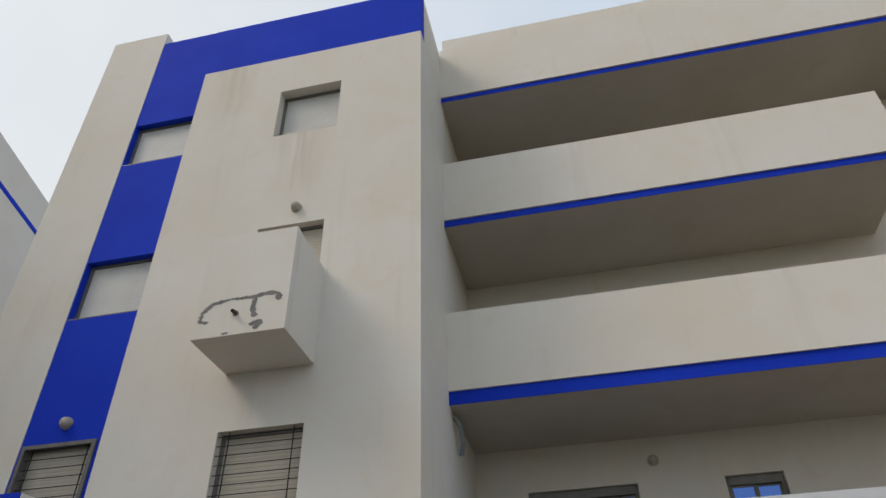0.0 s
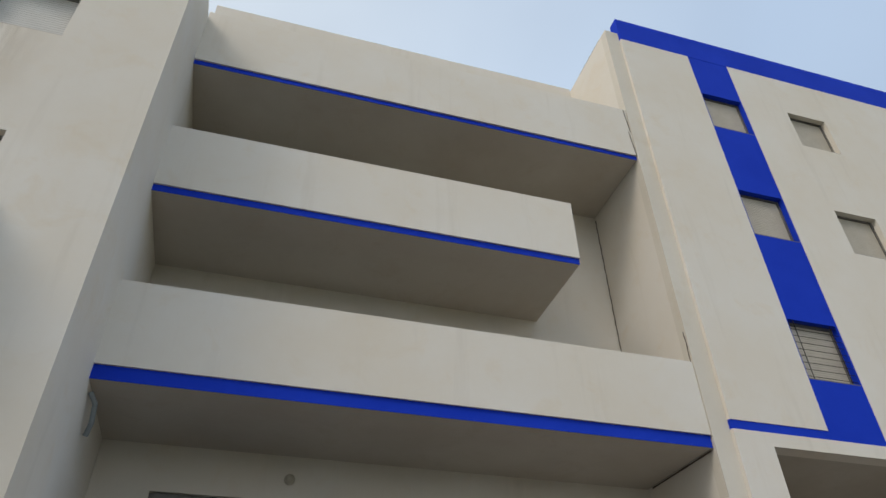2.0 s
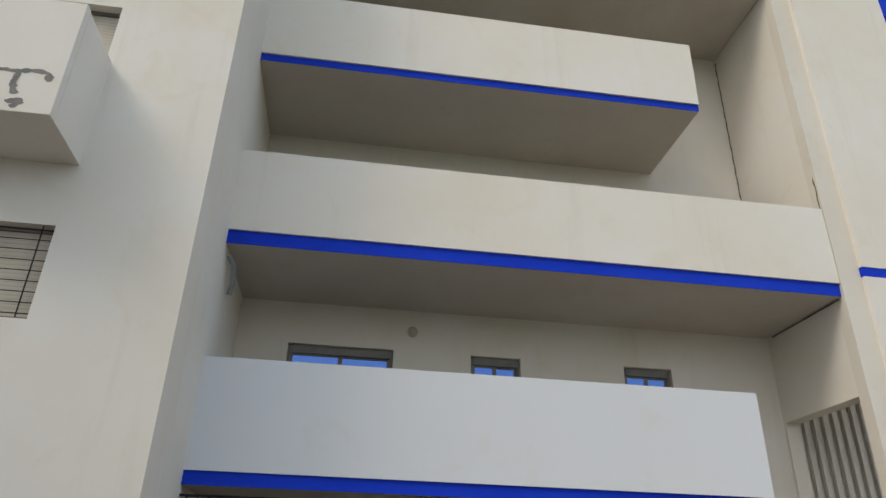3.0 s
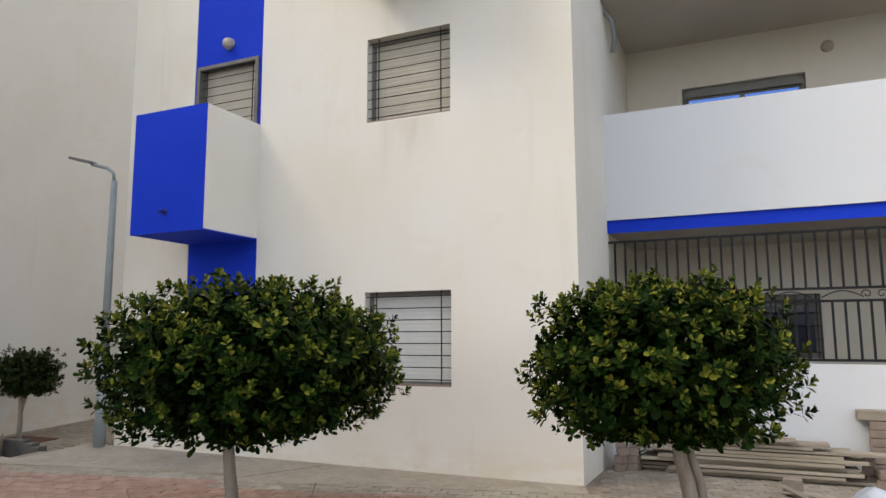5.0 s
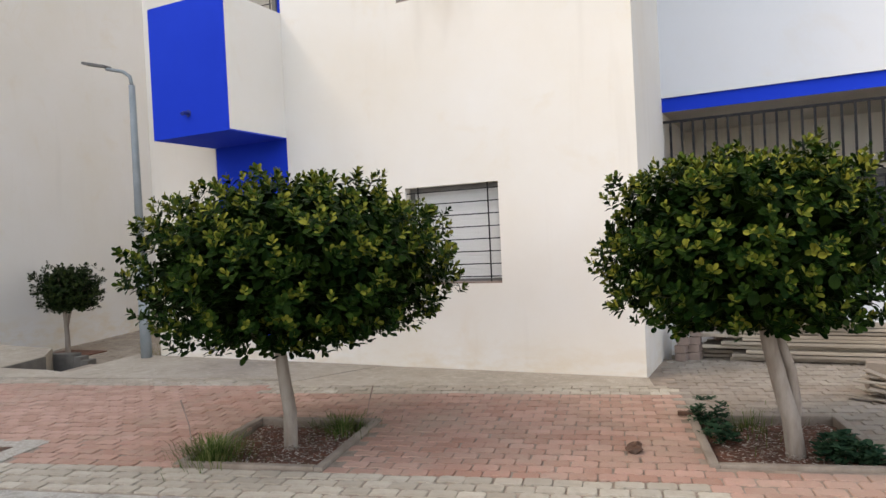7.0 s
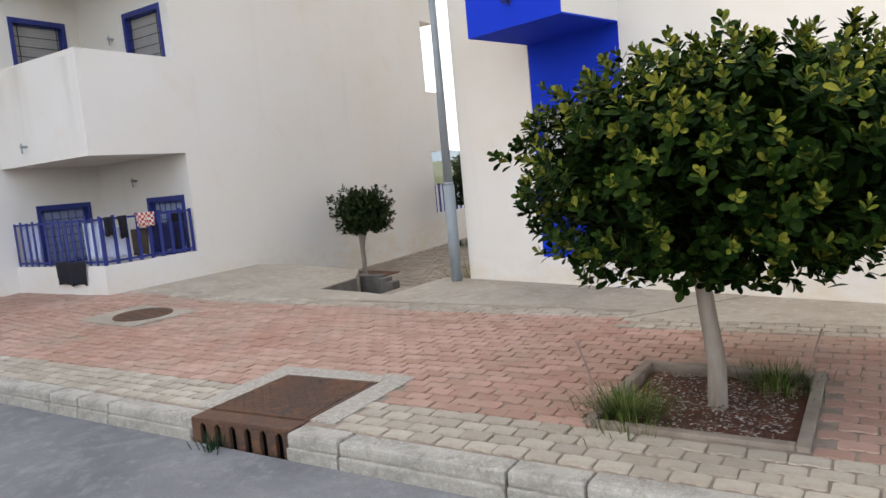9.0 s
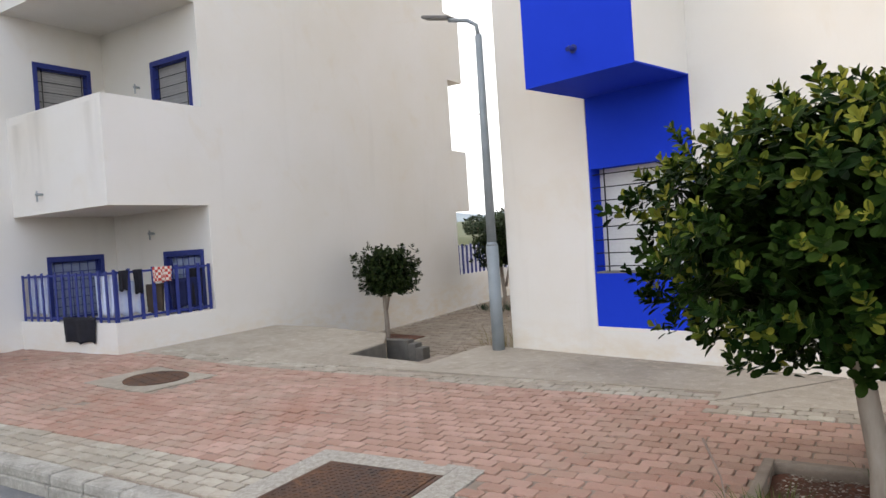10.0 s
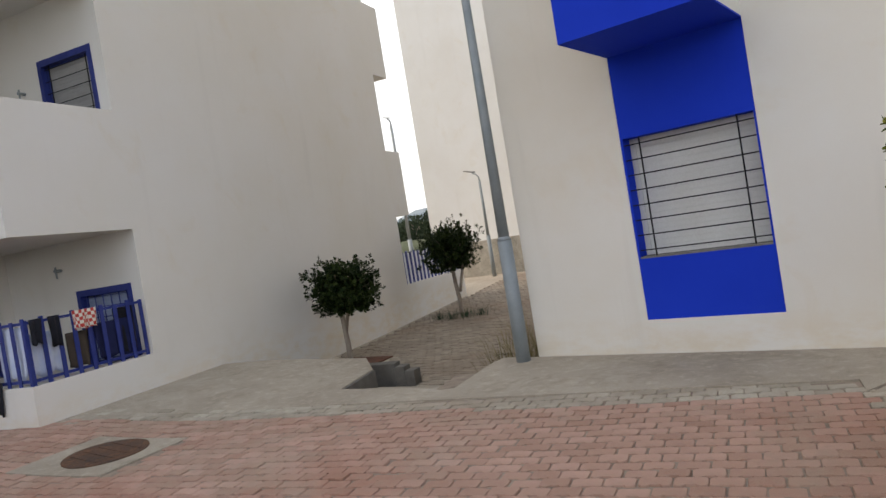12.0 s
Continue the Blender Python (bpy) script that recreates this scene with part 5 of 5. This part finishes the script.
bmesh.ops.translate(bm, verts=bm.verts, vec=(0.80, 5.50, 0.2))
solo("rubble_sack", bm, "sack", "bulging white woven sack lying on the pavers", "sack", smooth=True, at=(0.80, 5.50, 0.0))
bm = B()
box(bm, -0.09, 0.09, -0.022, 0.022, 0, 0.03, 0.006, Matrix.Rotation(0.1, 4, "Z"))
bmesh.ops.translate(bm, verts=bm.verts, vec=(-0.94, 5.92, 0.006))
solo("wood_stick", bm, "rust", "short stick lying on the pavers", "stick", at=(-0.94, 5.92, 0.006))
bm = B()
bmesh.ops.create_icosphere(bm, subdivisions=2, radius=0.05)
for v in bm.verts:
    v.co *= 1 + 0.9 * noise.noise(v.co * 22)
    v.co.z = max(v.co.z * 0.8 + v.co.x * 0.4, -0.03)
bmesh.ops.translate(bm, verts=bm.verts, vec=(-1.16, 4.93, 0.035))
solo("brick_fragment", bm, "rust", "small broken lump of brick on the pavers", "rubble", at=(-1.16, 4.93, 0.0))

# ---- pavers ----
PL, PWD = 0.168, 0.112


def paver_outline(L, W):
    """An interlocking block: waisted long sides."""
    a, b = L / 2 - 0.002, W / 2 - 0.002
    k = 0.011
    c = 0.013
    return [(-a, -b + c), (-a + c, -b), (-a * 0.45, -b), (-a * 0.3, -b + k), (a * 0.3, -b + k), (a * 0.45, -b), (a - c, -b), (a, -b + c), (a, b - c), (a - c, b), (-a + c, b), (-a, b - c)]


def paver_bm(bm, m, W=PWD, L=PL):
    out = paver_outline(L, W)
    hi = [bm.verts.new(m @ Vector((x * 0.958, y * 0.94, 0.0))) for x, y in out]
    mid = [bm.verts.new(m @ Vector((x * 0.99, y * 0.985, -0.006))) for x, y in out]
    lo = [bm.verts.new(m @ Vector((x, y, -0.03))) for x, y in out]
    bm.faces.new(hi)
    for A, Bv in ((mid, hi), (lo, mid)):
        for i in range(len(out)):
            bm.faces.new((A[i], A[(i + 1) % 12], Bv[(i + 1) % 12], Bv[i]))


shared = {}
for key in ("red", "beige", "grey"):
    bm = B()
    paver_bm(bm, Matrix())
    shared[key] = mesh_of("paver", bm, key)


def kind_at(u, v):
    """Which paver lies at (u, v), if any."""
    if any(p[0] - 0.07 < u < p[1] + 0.07 and p[2] - 0.07 < v < p[3] + 0.07 for p in PITS):
        return None
    if -1.71 < u < -0.51 and v < 1.08:
        return None
    x, y = st(u, v)
    a, b = x - mx, y - my
    if abs(a + 0.24 * b) < 0.58 and abs(b - 0.24 * a) < 0.47:
        return None
    if u > 4.14:
        if y > 8.7 or (x < -1.40 and y > 7.15):
            return None
        return "red" if v < 0.95 else "grey"
    if v < 0.66:
        return "beige"
    if u > 0.3:
        if v > 3.05:
            return None
        return "beige" if v > 2.72 else "red"
    lim = 3.40 + 0.16 * min(max((0.3 - u) / 4.2, 0), 1)
    if v > lim - 0.05:
        return None
    if v > lim - 0.36:
        return "beige"
    return "red"


rest = {k: B() for k in ("red", "beige", "grey")}
singles = {k: 0 for k in rest}
rv = random.Random(77)
rowi = 0
v = 0.17 + PWD / 2
while v < 6.0:
    u = -13.0 + (0.5 * PL if rowi % 2 else 0)
    while u < 8.0:
        kind = kind_at(u, v)
        if kind:
            x, y = st(u + rv.gauss(0, 0.003), v + rv.gauss(0, 0.0025))
            z = rise(x) + rv.gauss(0, 0.0026) + 0.005 * noise.noise((u * 0.7, v * 0.7, 0))
            turn = TH + rv.gauss(0, 0.03)
            slope = (rise(x + 0.05) - rise(x - 0.05)) / 0.1
            m = Matrix.Translation((x, y, z)) @ Matrix.Rotation(-math.asin(slope), 4, "Y") @ Matrix.Rotation(turn, 4, "Z") @ Matrix.Rotation(rv.gauss(0, 0.014), 4, "X") @ Matrix.Diagonal((rv.uniform(0.97, 1.0), rv.uniform(0.955, 1.0), 1, 1))
            nearby = {"red": -2.0 < u < -0.4 and v < 2.7 or 1.0 < u < 2.2 and v < 1.2, "beige": -2.9 < u < 2.9 and v < 0.7, "grey": False}[kind]
            if nearby and singles[kind] < 290:
                ob = new("paver", shared[kind])
                ob.parent = bed
                ob.matrix_local = m
                singles[kind] += 1
            else:
                paver_bm(rest[kind], m)
        u += PL
    v += PWD
    rowi += 1
for kind, bm in rest.items():
    ob = part("pavers", bm, kind + "_joined", bed, f"{kind} interlocking concrete pavers laid in running bond")
    tagged(ob, kind="stuff")

# worn grey pavers down the alley
ALLEY = [(y, z) for y, z in alley if y >= 7.5]
bm = B()
ra = random.Random(8)
row = 0
y = 7.62
while y < 19.4:
    z = np.interp(y, [p[0] for p in ALLEY], [p[1] for p in ALLEY])
    tilt = math.atan2(np.interp(y + 0.1, [p[0] for p in ALLEY], [p[1] for p in ALLEY]) - z, 0.1)
    x = -8.98 - (0.5 * PL if row % 2 else 0)
    wall_x = -11.37 - (y - 1.34) * 0.238 + 0.16
    while x > max(wall_x, -16.6):
        if not (-13.0 < x < -11.7 and 8.45 < y < 9.4) and not (x < -9.9 and y < 8.3 and x < -9.4 - (y - 7.0)):
            paver_bm(bm, Matrix.Translation((x, y, float(z) + 0.012 + ra.gauss(0, 0.003))) @ Matrix.Rotation(float(tilt), 4, "X") @ Matrix.Rotation(ra.gauss(0, 0.03), 4, "Z"))
        x -= PL
    y += PWD
    row += 1
ob = part("pavers", bm, "tan_joined", bed, "dusty tan pavers laid down the alley")
tagged(ob, kind="stuff")
